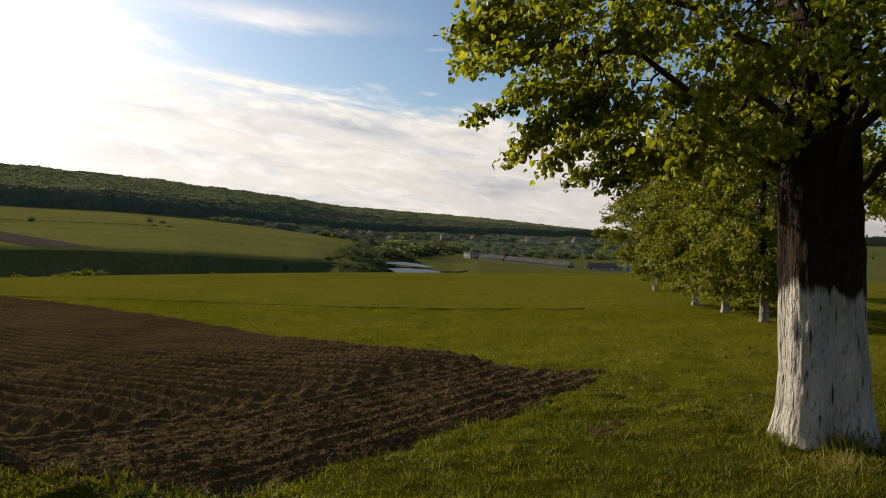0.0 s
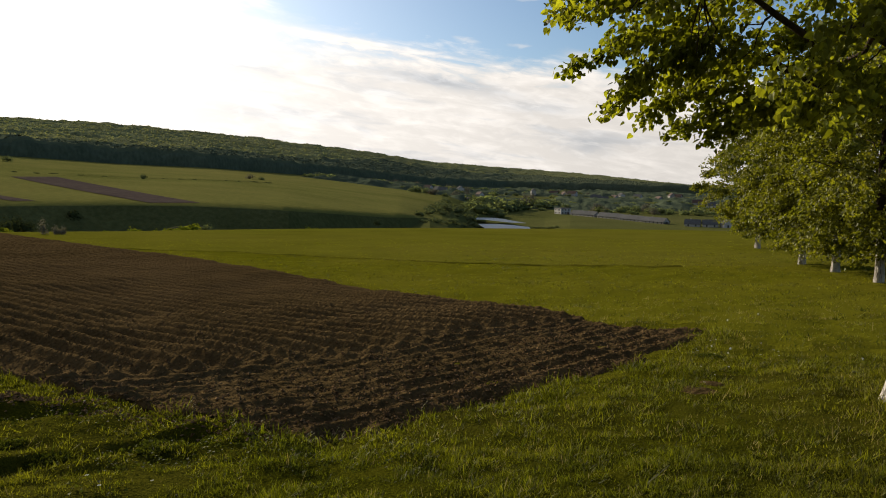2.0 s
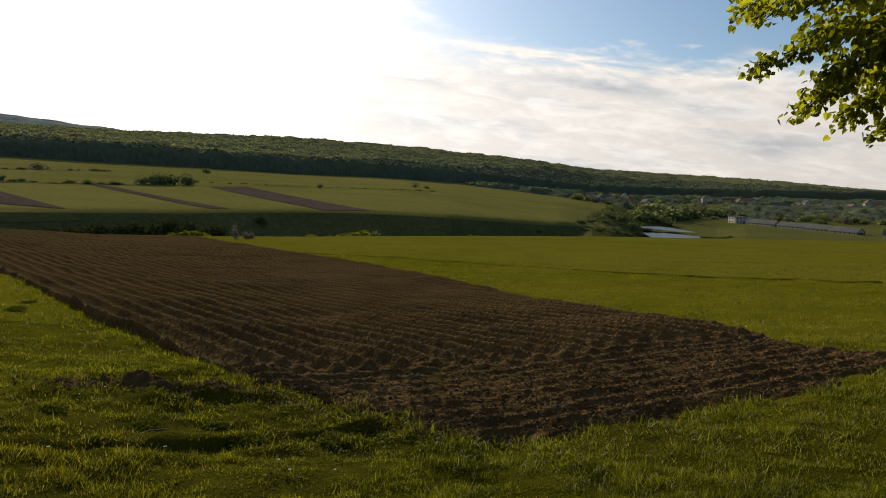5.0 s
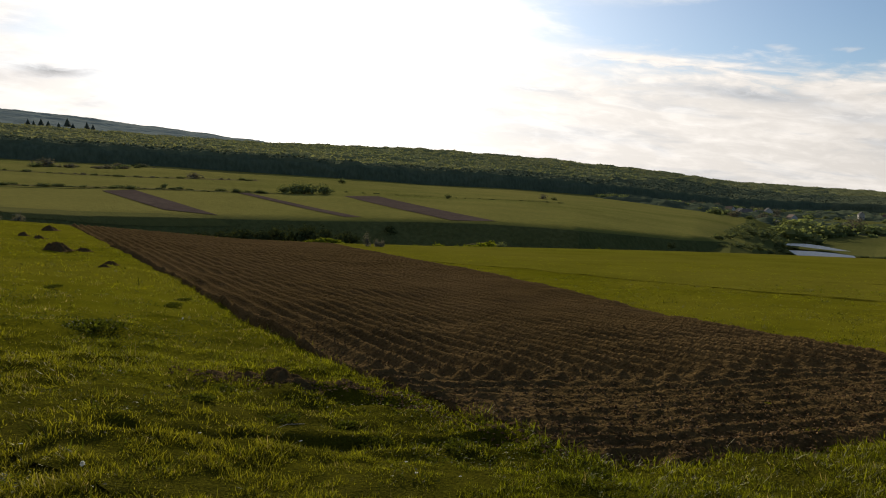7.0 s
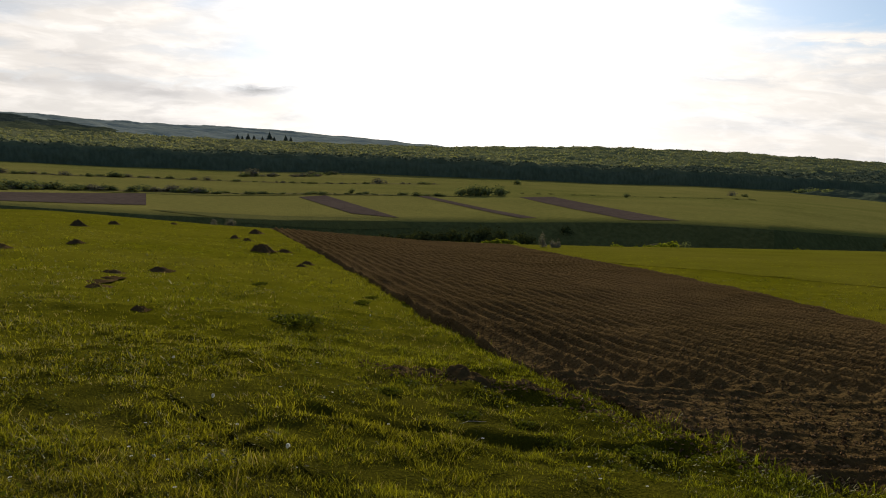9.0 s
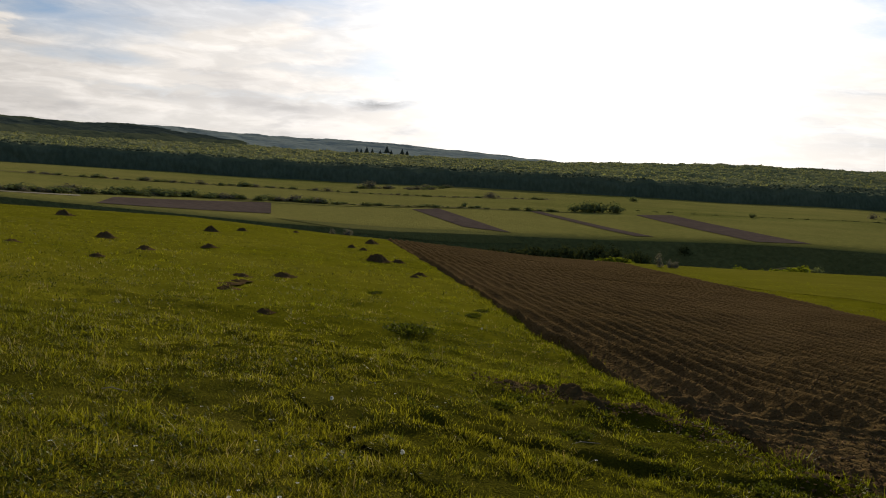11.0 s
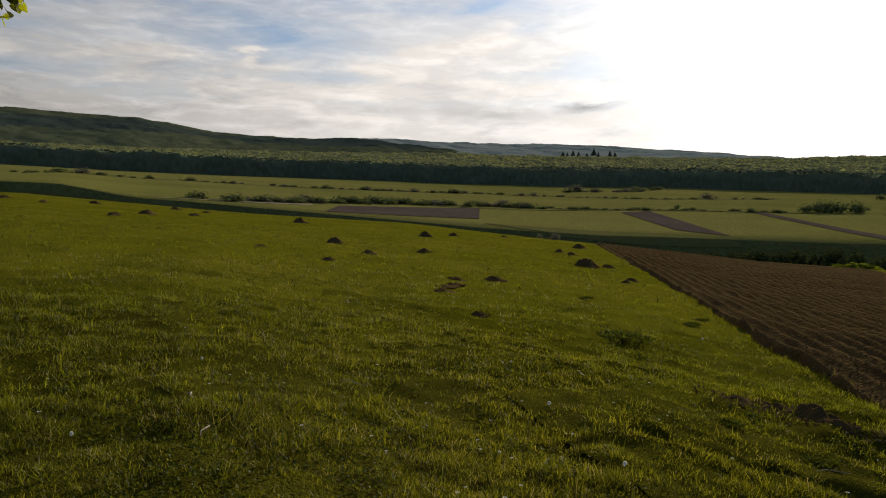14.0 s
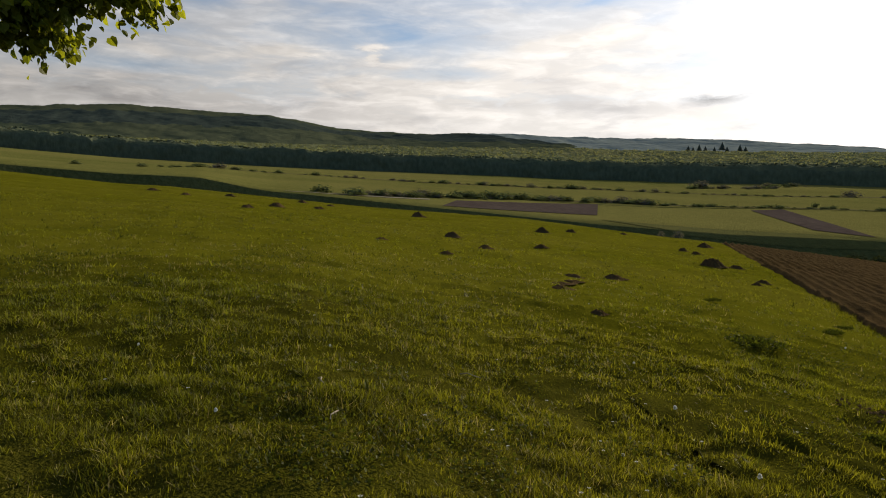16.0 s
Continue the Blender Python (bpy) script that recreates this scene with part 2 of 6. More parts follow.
M = {
    # turf tones by distance: shaded gaps near, lit tips far, put into colour
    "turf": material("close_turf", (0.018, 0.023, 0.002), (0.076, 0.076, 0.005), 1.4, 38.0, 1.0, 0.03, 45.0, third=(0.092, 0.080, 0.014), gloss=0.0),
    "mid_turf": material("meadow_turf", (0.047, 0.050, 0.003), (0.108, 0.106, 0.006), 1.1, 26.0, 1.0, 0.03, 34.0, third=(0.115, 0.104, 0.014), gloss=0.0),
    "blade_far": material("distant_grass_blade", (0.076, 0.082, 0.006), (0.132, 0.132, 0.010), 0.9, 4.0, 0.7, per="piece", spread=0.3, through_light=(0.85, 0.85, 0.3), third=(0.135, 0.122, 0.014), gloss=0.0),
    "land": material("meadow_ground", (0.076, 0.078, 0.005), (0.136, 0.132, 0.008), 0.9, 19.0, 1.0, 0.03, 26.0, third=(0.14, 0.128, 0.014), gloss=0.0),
    "bank": material("rough_bank_scrub", (0.070, 0.078, 0.027), (0.116, 0.120, 0.044), 0.08, 0.9, 1.0, 0.3, 1.2, gloss=0.0),
    "terrace": material("terrace_meadow", (0.094, 0.106, 0.024), (0.186, 0.180, 0.050), 0.03, 0.6, 1.0, 0.15, 1.5, third=(0.20, 0.175, 0.055), gloss=0.0),
    "blade": material("grass_blade", (0.020, 0.031, 0.003), (0.110, 0.110, 0.007), 0.9, 4.0, 0.62, per="piece", spread=0.75, through_light=(0.9, 0.95, 0.32), third=(0.112, 0.090, 0.012), gloss=0.09),
    "weed": material("broad_weed_leaf", (0.028, 0.036, 0.005), (0.058, 0.064, 0.009), 2.0, 12.0, 0.62, per="piece", spread=0.5, through_light=(0.7, 0.7, 0.3), gloss=0.04),
    "soil": material("ploughed_soil", (0.044, 0.0298, 0.0122), (0.113, 0.0760, 0.0323), 0.7, 16.0, 1.0, 0.035, 13.0, third=(0.102, 0.0685, 0.0323), gloss=0.0),
    "clod": material("earth_clod", (0.12, 0.074, 0.034), (0.21, 0.132, 0.066), 1.5, 30.0, 1.0, 0.01, 60.0, per="piece", spread=0.35, gloss=0.0),
    "far_soil": material("far_ploughed_soil", (0.075, 0.058, 0.050), (0.10, 0.078, 0.066), 0.05, 0.5, 1.0, 0.1, 1.2, gloss=0.0),
    "bark": material("linden_bark", (0.034, 0.025, 0.017), (0.095, 0.070, 0.050), 3.0, 30.0, 0.95, 0.02, 24.0, stretch=(1, 1, 0.18), gloss=0.05),
    "leaf": material("linden_leaf", (0.036, 0.046, 0.006), (0.094, 0.100, 0.013), 1.2, 9.0, 0.55, per="piece", spread=0.55, through_light=(2.6, 2.45, 0.62), gloss=0.06),
    # row lindens: less light let through, their crowns' own shade put into the leaf
    "row_leaf": material("dimmed_linden_leaf", (0.050, 0.060, 0.007), (0.116, 0.118, 0.014), 0.8, 5.0, 0.55, per="piece", spread=0.5, through_light=(1.3, 1.25, 0.38), gloss=0.15),
    "wood_leaf": material("wood_foliage", (0.110, 0.124, 0.062), (0.164, 0.174, 0.088), 0.012, 0.06, 1.0, 0.8, 0.35, per="piece", spread=0.2, through_light=(0.5, 0.5, 0.3), third=(0.155, 0.148, 0.078), gloss=0.0),
    # the wood's backlit front: its shade put into a darker foliage colour
    "front": material("dimmed_wood_front", (0.078, 0.096, 0.062), (0.116, 0.134, 0.086), 0.05, 0.4, 1.0, 0.3, 0.5, stretch=(1, 1, 0.5), gloss=0.0),
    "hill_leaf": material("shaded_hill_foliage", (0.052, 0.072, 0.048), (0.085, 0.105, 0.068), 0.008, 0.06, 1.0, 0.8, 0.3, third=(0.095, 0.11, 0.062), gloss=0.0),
    # wood foliage again, darkened to carry the front's shade up the slope
    "lower_wood": material("dim_wood_foliage", (0.084, 0.102, 0.062), (0.134, 0.148, 0.084), 0.012, 0.06, 1.0, 0.8, 0.35, gloss=0.0),
    "garden_leaf": material("garden_tree_foliage", (0.082, 0.100, 0.042), (0.140, 0.152, 0.066), 0.2, 1.5, 1.0, per="object", spread=0.3, through_light=(1.0, 1.0, 0.6), gloss=0.0),
    "slope_leaf": material("hill_slope_foliage", (0.062, 0.081, 0.050), (0.098, 0.112, 0.062), 0.012, 0.06, 1.0, 0.8, 0.3, third=(0.100, 0.104, 0.058), gloss=0.0),
    "upper_belt": material("dark_upper_belt", (0.042, 0.056, 0.046), (0.070, 0.086, 0.068), 0.008, 0.06, 1.0, 0.8, 0.3, gloss=0.0),
    "valley": material("valley_pasture", (0.070, 0.082, 0.022), (0.115, 0.120, 0.034), 0.03, 0.5, 1.0, 0.15, 1.5, third=(0.125, 0.115, 0.045), gloss=0.0),
    "olive": material("far_meadow_turf", (0.090, 0.090, 0.008), (0.146, 0.141, 0.013), 0.25, 6.0, 1.0, 0.03, 12.0, third=(0.138, 0.122, 0.018), gloss=0.0),
    "scrub": material("dry_rough_scrub", (0.115, 0.105, 0.045), (0.165, 0.145, 0.07), 0.08, 0.7, 1.0, 0.2, 1.0, gloss=0.0),
    # distant ridge foliage, with the haze put into its blue-grey colour
    "haze_leaf": material("haze_tinted_foliage", (0.20, 0.232, 0.222), (0.25, 0.28, 0.262), 0.008, 0.06, 1.0, per="piece", spread=0.15, through_light=(0.6, 0.6, 0.45), gloss=0.0),
    "fir": material("fir_needles", (0.05, 0.068, 0.05), (0.075, 0.092, 0.065), 0.1, 1.0, 0.9),
    "bush_leaf": material("bush_foliage", (0.090, 0.106, 0.046), (0.145, 0.156, 0.068), 0.2, 1.5, 1.0, per="piece", spread=0.14, through_light=(0.45, 0.45, 0.28), gloss=0.0),
    # bush foliage darkened for the shaded river bank: shade put into colour
    "bank_leaf": material("shaded_bank_foliage", (0.036, 0.044, 0.018), (0.062, 0.070, 0.028), 0.2, 1.5, 1.0, per="piece", spread=0.2, through_light=(0.25, 0.25, 0.14), gloss=0.0),
    "bright_bush": material("yellow_green_foliage", (0.08, 0.095, 0.010), (0.13, 0.14, 0.02), 0.2, 1.5, 0.9, per="piece", spread=0.35, through_light=(1.0, 1.0, 0.4), gloss=0.0),
    "brown_bush": material("bare_brown_twigs", (0.115, 0.108, 0.078), (0.17, 0.158, 0.115), 0.2, 1.5, 0.95, per="piece", spread=0.14, through_light=(0.4, 0.38, 0.3), gloss=0.0),
    "wall_white": material("whitewashed_wall", (0.40, 0.39, 0.37), (0.54, 0.52, 0.49), 0.3, 3.0, 0.9),
    "wall_grey": material("grey_rendered_wall", (0.28, 0.27, 0.25), (0.40, 0.38, 0.35), 0.3, 3.0, 0.9),
    "roof_grey": material("grey_slate_roof", (0.095, 0.095, 0.096), (0.15, 0.15, 0.148), 0.2, 2.0, 0.95, 0.02, 4.0, gloss=0.0),
    "roof_red": material("brown_tile_roof", (0.085, 0.055, 0.043), (0.13, 0.082, 0.064), 0.3, 3.0, 0.85, 0.02, 4.0),
    "dark_glass": material("window_glass", (0.02, 0.025, 0.03), (0.04, 0.045, 0.05), 1, 4, 0.15, gloss=0.5),
    "petal": material("dandelion_clock", (0.45, 0.45, 0.42), (0.6, 0.6, 0.56), 20, 90, 0.9, through_light=(0.5, 0.5, 0.5)),
    "straw": material("dry_straw", (0.22, 0.18, 0.12), (0.33, 0.28, 0.2), 8, 60, 0.8),
    "dry_blade": material("dry_grass_blade", (0.12, 0.10, 0.03), (0.26, 0.22, 0.09), 1.5, 8.0, 0.8, per="piece", spread=0.4, through_light=(0.8, 0.75, 0.5), gloss=0.03),
    "path": material("pale_dirt_track", (0.15, 0.13, 0.075), (0.20, 0.17, 0.105), 0.2, 1.5, 0.95),
    "water": material("rippled_pond_water", (0.015, 0.02, 0.022), (0.02, 0.026, 0.028), 0.1, 1.0, 0.38, 0.05, 2.0, gloss=0.6),
}


def whitewashed_bark():
    """Bark with lime wash up to about chest height, ragged at its upper edge and worn in the furrows."""
    m = material("limewashed_bark", (0.016, 0.012, 0.008), (0.060, 0.043, 0.030), 3.0, 26.0, 0.95, 0.09, 26.0, stretch=(1, 1, 0.25), gloss=0.05)
    nt = m.node_tree
    n, link = nt.nodes, nt.links.new
    b = n["Principled BSDF"]
    old = b.inputs["Base Color"].links[0].from_socket
    coord = n.new("ShaderNodeTexCoord").outputs["Object"]
    sep = n.new("ShaderNodeSeparateXYZ")
    link(coord, sep.inputs[0])

    def tex(scale, stretch, lo, hi):
        mp = n.new("ShaderNodeMapping")
        mp.inputs["Scale"].default_value = stretch
        link(coord, mp.inputs[0])
        t = n.new("ShaderNodeTexNoise")
        t.inputs["Scale"].default_value, t.inputs["Detail"].default_value = scale, 5.0
        link(mp.outputs[0], t.inputs["Vector"])
        r = n.new("ShaderNodeMapRange")
        r.inputs[1].default_value, r.inputs[2].default_value = lo, hi
        link(t.outputs[0], r.inputs[0])
        return r.outputs[0]

    edge = n.new("ShaderNodeMath")
    edge.operation = "MULTIPLY_ADD"
    link(tex(9.0, (1, 1, 0.25), 0.2, 0.8), edge.inputs[0])
    edge.inputs[1].default_value = 0.30
    # white raised on the sunlit side, where lit bark is painted as wash
    side = n.new("ShaderNodeVectorMath")
    side.operation = "DOT_PRODUCT"
    link(coord, side.inputs[0])
    side.inputs[1].default_value = (-0.88, -0.47, 0.0)
    lift = n.new("ShaderNodeMapRange")
    lift.inputs[1].default_value, lift.inputs[2].default_value, lift.inputs[4].default_value = 0.10, 0.38, 0.10
    link(side.outputs["Value"], lift.inputs[0])
    height = n.new("ShaderNodeMath")
    height.operation = "SUBTRACT"
    link(sep.outputs[2], height.inputs[0])
    link(lift.outputs[0], height.inputs[1])
    link(height.outputs[0], edge.inputs[2])
    line = n.new("ShaderNodeMapRange")
    line.inputs[1].default_value, line.inputs[2].default_value = WASH + 0.20, WASH + 0.10
    link(edge.outputs[0], line.inputs[0])
    worn = n.new("ShaderNodeMath")
    worn.operation = "MULTIPLY"
    link(line.outputs[0], worn.inputs[0])
    link(tex(40.0, (1, 1, 0.24), 0.22, 0.44), worn.inputs[1])
    split = n.new("ShaderNodeMath")
    split.operation = "MULTIPLY"
    link(worn.outputs[0], split.inputs[0])
    link(tex(24.0, (1, 1, 0.09), 0.33, 0.38), split.inputs[1])
    white = n.new("ShaderNodeMixRGB")
    link(tex(5.0, (1, 1, 0.4), 0.3, 0.75), white.inputs[0])
    white.inputs[1].default_value, white.inputs[2].default_value = (0.38, 0.345, 0.31, 1), (0.66, 0.61, 0.55, 1)
    mix = n.new("ShaderNodeMixRGB")
    link(split.outputs[0], mix.inputs[0])
    link(old, mix.inputs[1])
    link(white.outputs[0], mix.inputs[2])
    link(mix.outputs[0], b.inputs["Base Color"])
    return m


WASH = 1.42
M["washed"] = whitewashed_bark()
# ---- the lie of the land ----
def curve(*pairs):
    a = np.array(pairs, float)
    return lambda az: np.interp(az, a[:, 0], a[:, 1])


# the land by compass angle (degrees, anticlockwise from y): slope at the eye, distances of its edges, and how high they stand
NEAR_SLOPE = curve((-180, 0.01), (-90, -0.02), (-30, -0.06), (-13, -0.09), (0, -0.115), (16, -0.135), (31, -0.125), (43, -0.09), (58, -0.035), (70, -0.01), (80, 0.01), (92, 0.05), (104, 0.055), (180, 0.01))
EDGE_R = curve((-180, 90), (-35, 95), (0, 90), (20, 85), (40, 75), (60, 65), (80, 70), (114, 85), (180, 90))
EDGE_UP = curve((-180, 0.5), (-120, -1), (-35, -3.8), (-15, -3.95), (0, -4.13), (20, -4.2), (32, -4.15), (40, -3.95), (47, -3.6), (59, -2.4), (64, -1.95), (75, -0.65), (87, 0.12), (91, 0.48), (102.8, 1.6), (106.5, 1.75), (114, 2.45), (180, 0.5))
FOOT_R = curve((-180, 170), (-60, 560), (3, 540), (4.8, 490), (5.6, 410), (7, 310), (9, 255), (11, 215), (20, 165), (60, 150), (114, 150), (180, 170))
BANK_W = curve((-180, 9), (4, 25), (10, 9), (180, 8))
BANK_UP = curve((-180, 2), (-60, -2.6), (-14, -3.0), (2, -2.95), (8, -3.36), (12.3, -3.29), (21.6, -2.64), (27, -2.34), (33, -2.2), (41.5, -2.17), (50.7, -1.95), (59, -1.74), (68.5, -1.1), (82.5, 0.2), (92, 1.08), (95, 1.3), (97, 1.6), (98.7, 1.95), (100.6, 2.3), (103.3, 2.4), (106.5, 2.45), (109, 2.6), (114, 2.9), (180, 2))
WOOD_R = curve((-180, 600), (-60, 1300), (2, 1250), (17, 820), (26, 680), (40, 600), (114, 560), (180, 600))
WOOD_UP = curve((-180, 3), (-40, -1.4), (-15, -1.2), (0, -0.95), (8.5, -0.75), (17, -0.05), (24, 0.5), (33, 0.92), (40, 1.35), (52, 1.98), (64, 2.3), (76, 2.78), (87, 3.1), (106, 3.66), (114, 4.05), (180, 3))
RIDGE_UP = curve((-180, 5), (-40, -1.6), (-30, -1.2), (-14.7, -0.65), (-3.5, 0.5), (8.5, 1.4), (14, 2.24), (22, 3.15), (32, 3.95), (45, 4.25), (58, 4.7), (72, 5.2), (87, 5.25), (114, 5.3), (180, 5))
FAR_UP = curve((-180, 5), (-40, -1.8), (0, 0.2), (20, 2.5), (45, 4.2), (51.5, 4.95), (61.6, 5.8), (68, 5.95), (77, 6.35), (82.5, 6.33), (87, 6.42), (89.5, 6.6), (92, 7.0), (95.5, 7.5), (106.5, 7.72), (114, 7.0), (180, 5))
FAR_R = curve((-180, 2100), (180, 2100))
EYE, CANOPY = 1.6, 14.0


def tand(a):
    return np.tan(np.radians(a))


def edges(az):
    """Distances and heights of the land's edges in the direction az: near field, valley floor, bank, wood, ridge, far hill."""
    er, fr, wr = EDGE_R(az), FOOT_R(az), WOOD_R(az)
    br, rr = fr + BANK_W(az), wr + 450
    ez, bz, wz = er * tand(EDGE_UP(az)), br * tand(BANK_UP(az)), wr * tand(WOOD_UP(az))
    fz = np.minimum(bz - np.interp(az, [8.5, 12], [0, 6]), ez - 5) - np.interp(az, [-3, -1, 5, 6.5], [0, 1.8, 2.6, 0])
    rz = rr * tand(RIDGE_UP(az)) - CANOPY
    far = FAR_R(az)
    gz, hz = rz - 25, far * tand(FAR_UP(az)) - CANOPY * 0.6
    rs = [er, er + 5, er + 40, fr, br, wr, rr, rr + 300, far + 0 * er, 0 * er + 4600]
    zs = [ez, ez - 0.7, fz, fz, bz, wz, rz, gz, hz, hz - 120]
    return rs, zs


def ground_z(x, y):
    x, y = np.asarray(x, float), np.asarray(y, float)
    az, r = np.degrees(np.arctan2(-x, y)), np.hypot(x, y)
    rs, zs = edges(az)
    s0, soft = NEAR_SLOPE(az), 15.0
    fade = soft * (1 - np.exp(-rs[0] / soft))
    s1 = (zs[0] + EYE - s0 * fade) / (rs[0] - fade)
    z = -EYE + s1 * r + (s0 - s1) * soft * (1 - np.exp(-r / soft))
    for k in range(len(rs) - 1):
        w = np.clip((r - rs[k]) / (rs[k + 1] - rs[k]), 0, 1)
        z = np.where(r > rs[k], zs[k] + (zs[k + 1] - zs[k]) * w, z)
    return z
def soft_noise(x, y, seed=0):
    """Smooth value noise from -1 to 1 on arrays."""
    xi, yi = np.floor(x).astype(np.int64), np.floor(y).astype(np.int64)
    fx, fy = x - xi, y - yi
    fx, fy = fx * fx * (3 - 2 * fx), fy * fy * (3 - 2 * fy)

    def cell(i, j):
        h = (i * 374761393 + j * 668265263 + seed * 974634777) & 0xFFFFFFFF
        h = ((h ^ (h >> 13)) * 1274126177) & 0xFFFFFFFF
        return ((h ^ (h >> 16)) & 0xFFFF) / 32767.5 - 1

    a, b, c, d = cell(xi, yi), cell(xi + 1, yi), cell(xi, yi + 1), cell(xi + 1, yi + 1)
    return (a * (1 - fx) + b * fx) * (1 - fy) + (c * (1 - fx) + d * fx) * fy


def mesh_of(name, verts, faces, mat, smooth=True):
    """A mesh from arrays: verts (n, 3), faces (m, k) with one corner count, or a list of such arrays."""
    groups = faces if isinstance(faces, list) else [faces]
    me = bpy.data.meshes.new(name)
    verts = np.asarray(verts, np.float32)
    me.vertices.add(len(verts))
    me.vertices.foreach_set("co", verts.ravel())
    loops = np.concatenate([np.asarray(g, np.int32).ravel() for g in groups])
    sizes = np.concatenate([np.full(len(g), np.asarray(g).shape[1], np.int32) for g in groups])
    me.loops.add(len(loops))
    me.loops.foreach_set("vertex_index", loops)
    me.polygons.add(len(sizes))
    me.polygons.foreach_set("loop_start", np.concatenate([[0], np.cumsum(sizes)[:-1]]).astype(np.int32))
    me.polygons.foreach_set("use_smooth", np.full(len(sizes), smooth))
    me.update(calc_edges=True)
    me.materials.append(mat)
    return me


def grid_faces(rows, cols, closed=False):
    i, j = np.meshgrid(np.arange(rows - 1), np.arange(cols if closed else cols - 1), indexing="ij")
    k = (j + 1) % cols
    return np.stack([i * cols + j, i * cols + k, (i + 1) * cols + k, (i + 1) * cols + j], -1).reshape(-1, 4)


def part(name, me, parent, label=""):
    ob = new(name, me)
    ob.parent = parent
    if label:
        ob["label"] = label
    return ob


def thing(name, where, label, category, group="", kind="", turn=0.0, size=1.0):
    ob = new(name)
    ob.matrix_world = pose(*where, 0, 0, turn) @ Matrix.Diagonal((size, size, size, 1))
    return tagged(ob, label, category, group, kind)


RUTS = [np.array(p, float) for p in (((-4.95, 3.5), (-4.72, 3.7), (-4.5, 3.95), (-4.22, 4.28), (-4.0, 4.62), (-3.74, 5.0), (-3.4, 5.5), (-2.9, 5.95)), ((-5.3, 6.0), (-4.75, 6.1), (-4.3, 6.45)))]


def rut_distance(x, y):
    best = np.full(np.shape(x), 9.0)
    for line in RUTS:
        for p, q in zip(line[:-1], line[1:]):
            w = q - p
            t = np.clip(((x - p[0]) * w[0] + (y - p[1]) * w[1]) / (w @ w), 0, 1)
            best = np.minimum(best, np.hypot(x - p[0] - t * w[0], y - p[1] - t * w[1]))
    return best


def swell(x, y):
    """The broad low humps alone."""
    r = np.hypot(x, y)
    return np.clip(1.5 - r / 60, 0, 1) * np.clip(r / 3, 0, 1) * 0.045 * soft_noise(x * 0.6, y * 0.6, 1)


def humps(x, y):
    r = np.hypot(x, y)
    near = np.clip(1.5 - r / 60, 0, 1) * np.clip(r / 3, 0, 1)
    return near * (0.045 * soft_noise(x * 0.6, y * 0.6, 1) + 0.031 * soft_noise(x * 1.7, y * 1.7, 2) + 0.024 * soft_noise(x * 4, y * 4, 3))


def worn(x, y):
    """Where the turf by the ruts is trodden and broken, 0 to 1, and how rough it is there."""
    share = np.exp(-((rut_distance(x, y) / 1.1) ** 2)) * np.clip(np.hypot(x, y) - 2.9, 0, 1)
    return share, share * (0.024 * soft_noise(x * 3.1, y * 3.1, 14) + 0.024 * soft_noise(x * 6.7, y * 6.7, 15))


def relief(x, y):
    """Humps, hollows and ruts of the meadow close by."""
    d = rut_distance(x, y) + 0.04 * soft_noise(x * 5, y * 5, 8)
    broken = np.clip(0.7 + 0.7 * soft_noise(x * 1.3, y * 1.3, 9), 0.35, 1)
    rut = broken * (-0.16 * np.exp(-((d / 0.14) ** 2)) + 0.05 * np.exp(-(((d - 0.30) / 0.14) ** 2)))
    return humps(x, y) + rut + worn(x, y)[1]


# ---- the ground, one sheet out to the far hills ----
# rings of the ground mesh: close ones near the eye, then wider out to the edge of the near land
INNER_RINGS, NEAR_RINGS = 240, 310
BANK_RING = NEAR_RINGS + 14
# a narrow furrow across the meadow; beyond it the grass is more olive
BROOK = ((-26.0, 40.6), (-18.3, 39.4), (-12.5, 37.6), (-9.1, 35.9), (-4.2, 32.9), (1.3, 30.4), (5.9, 28.9))


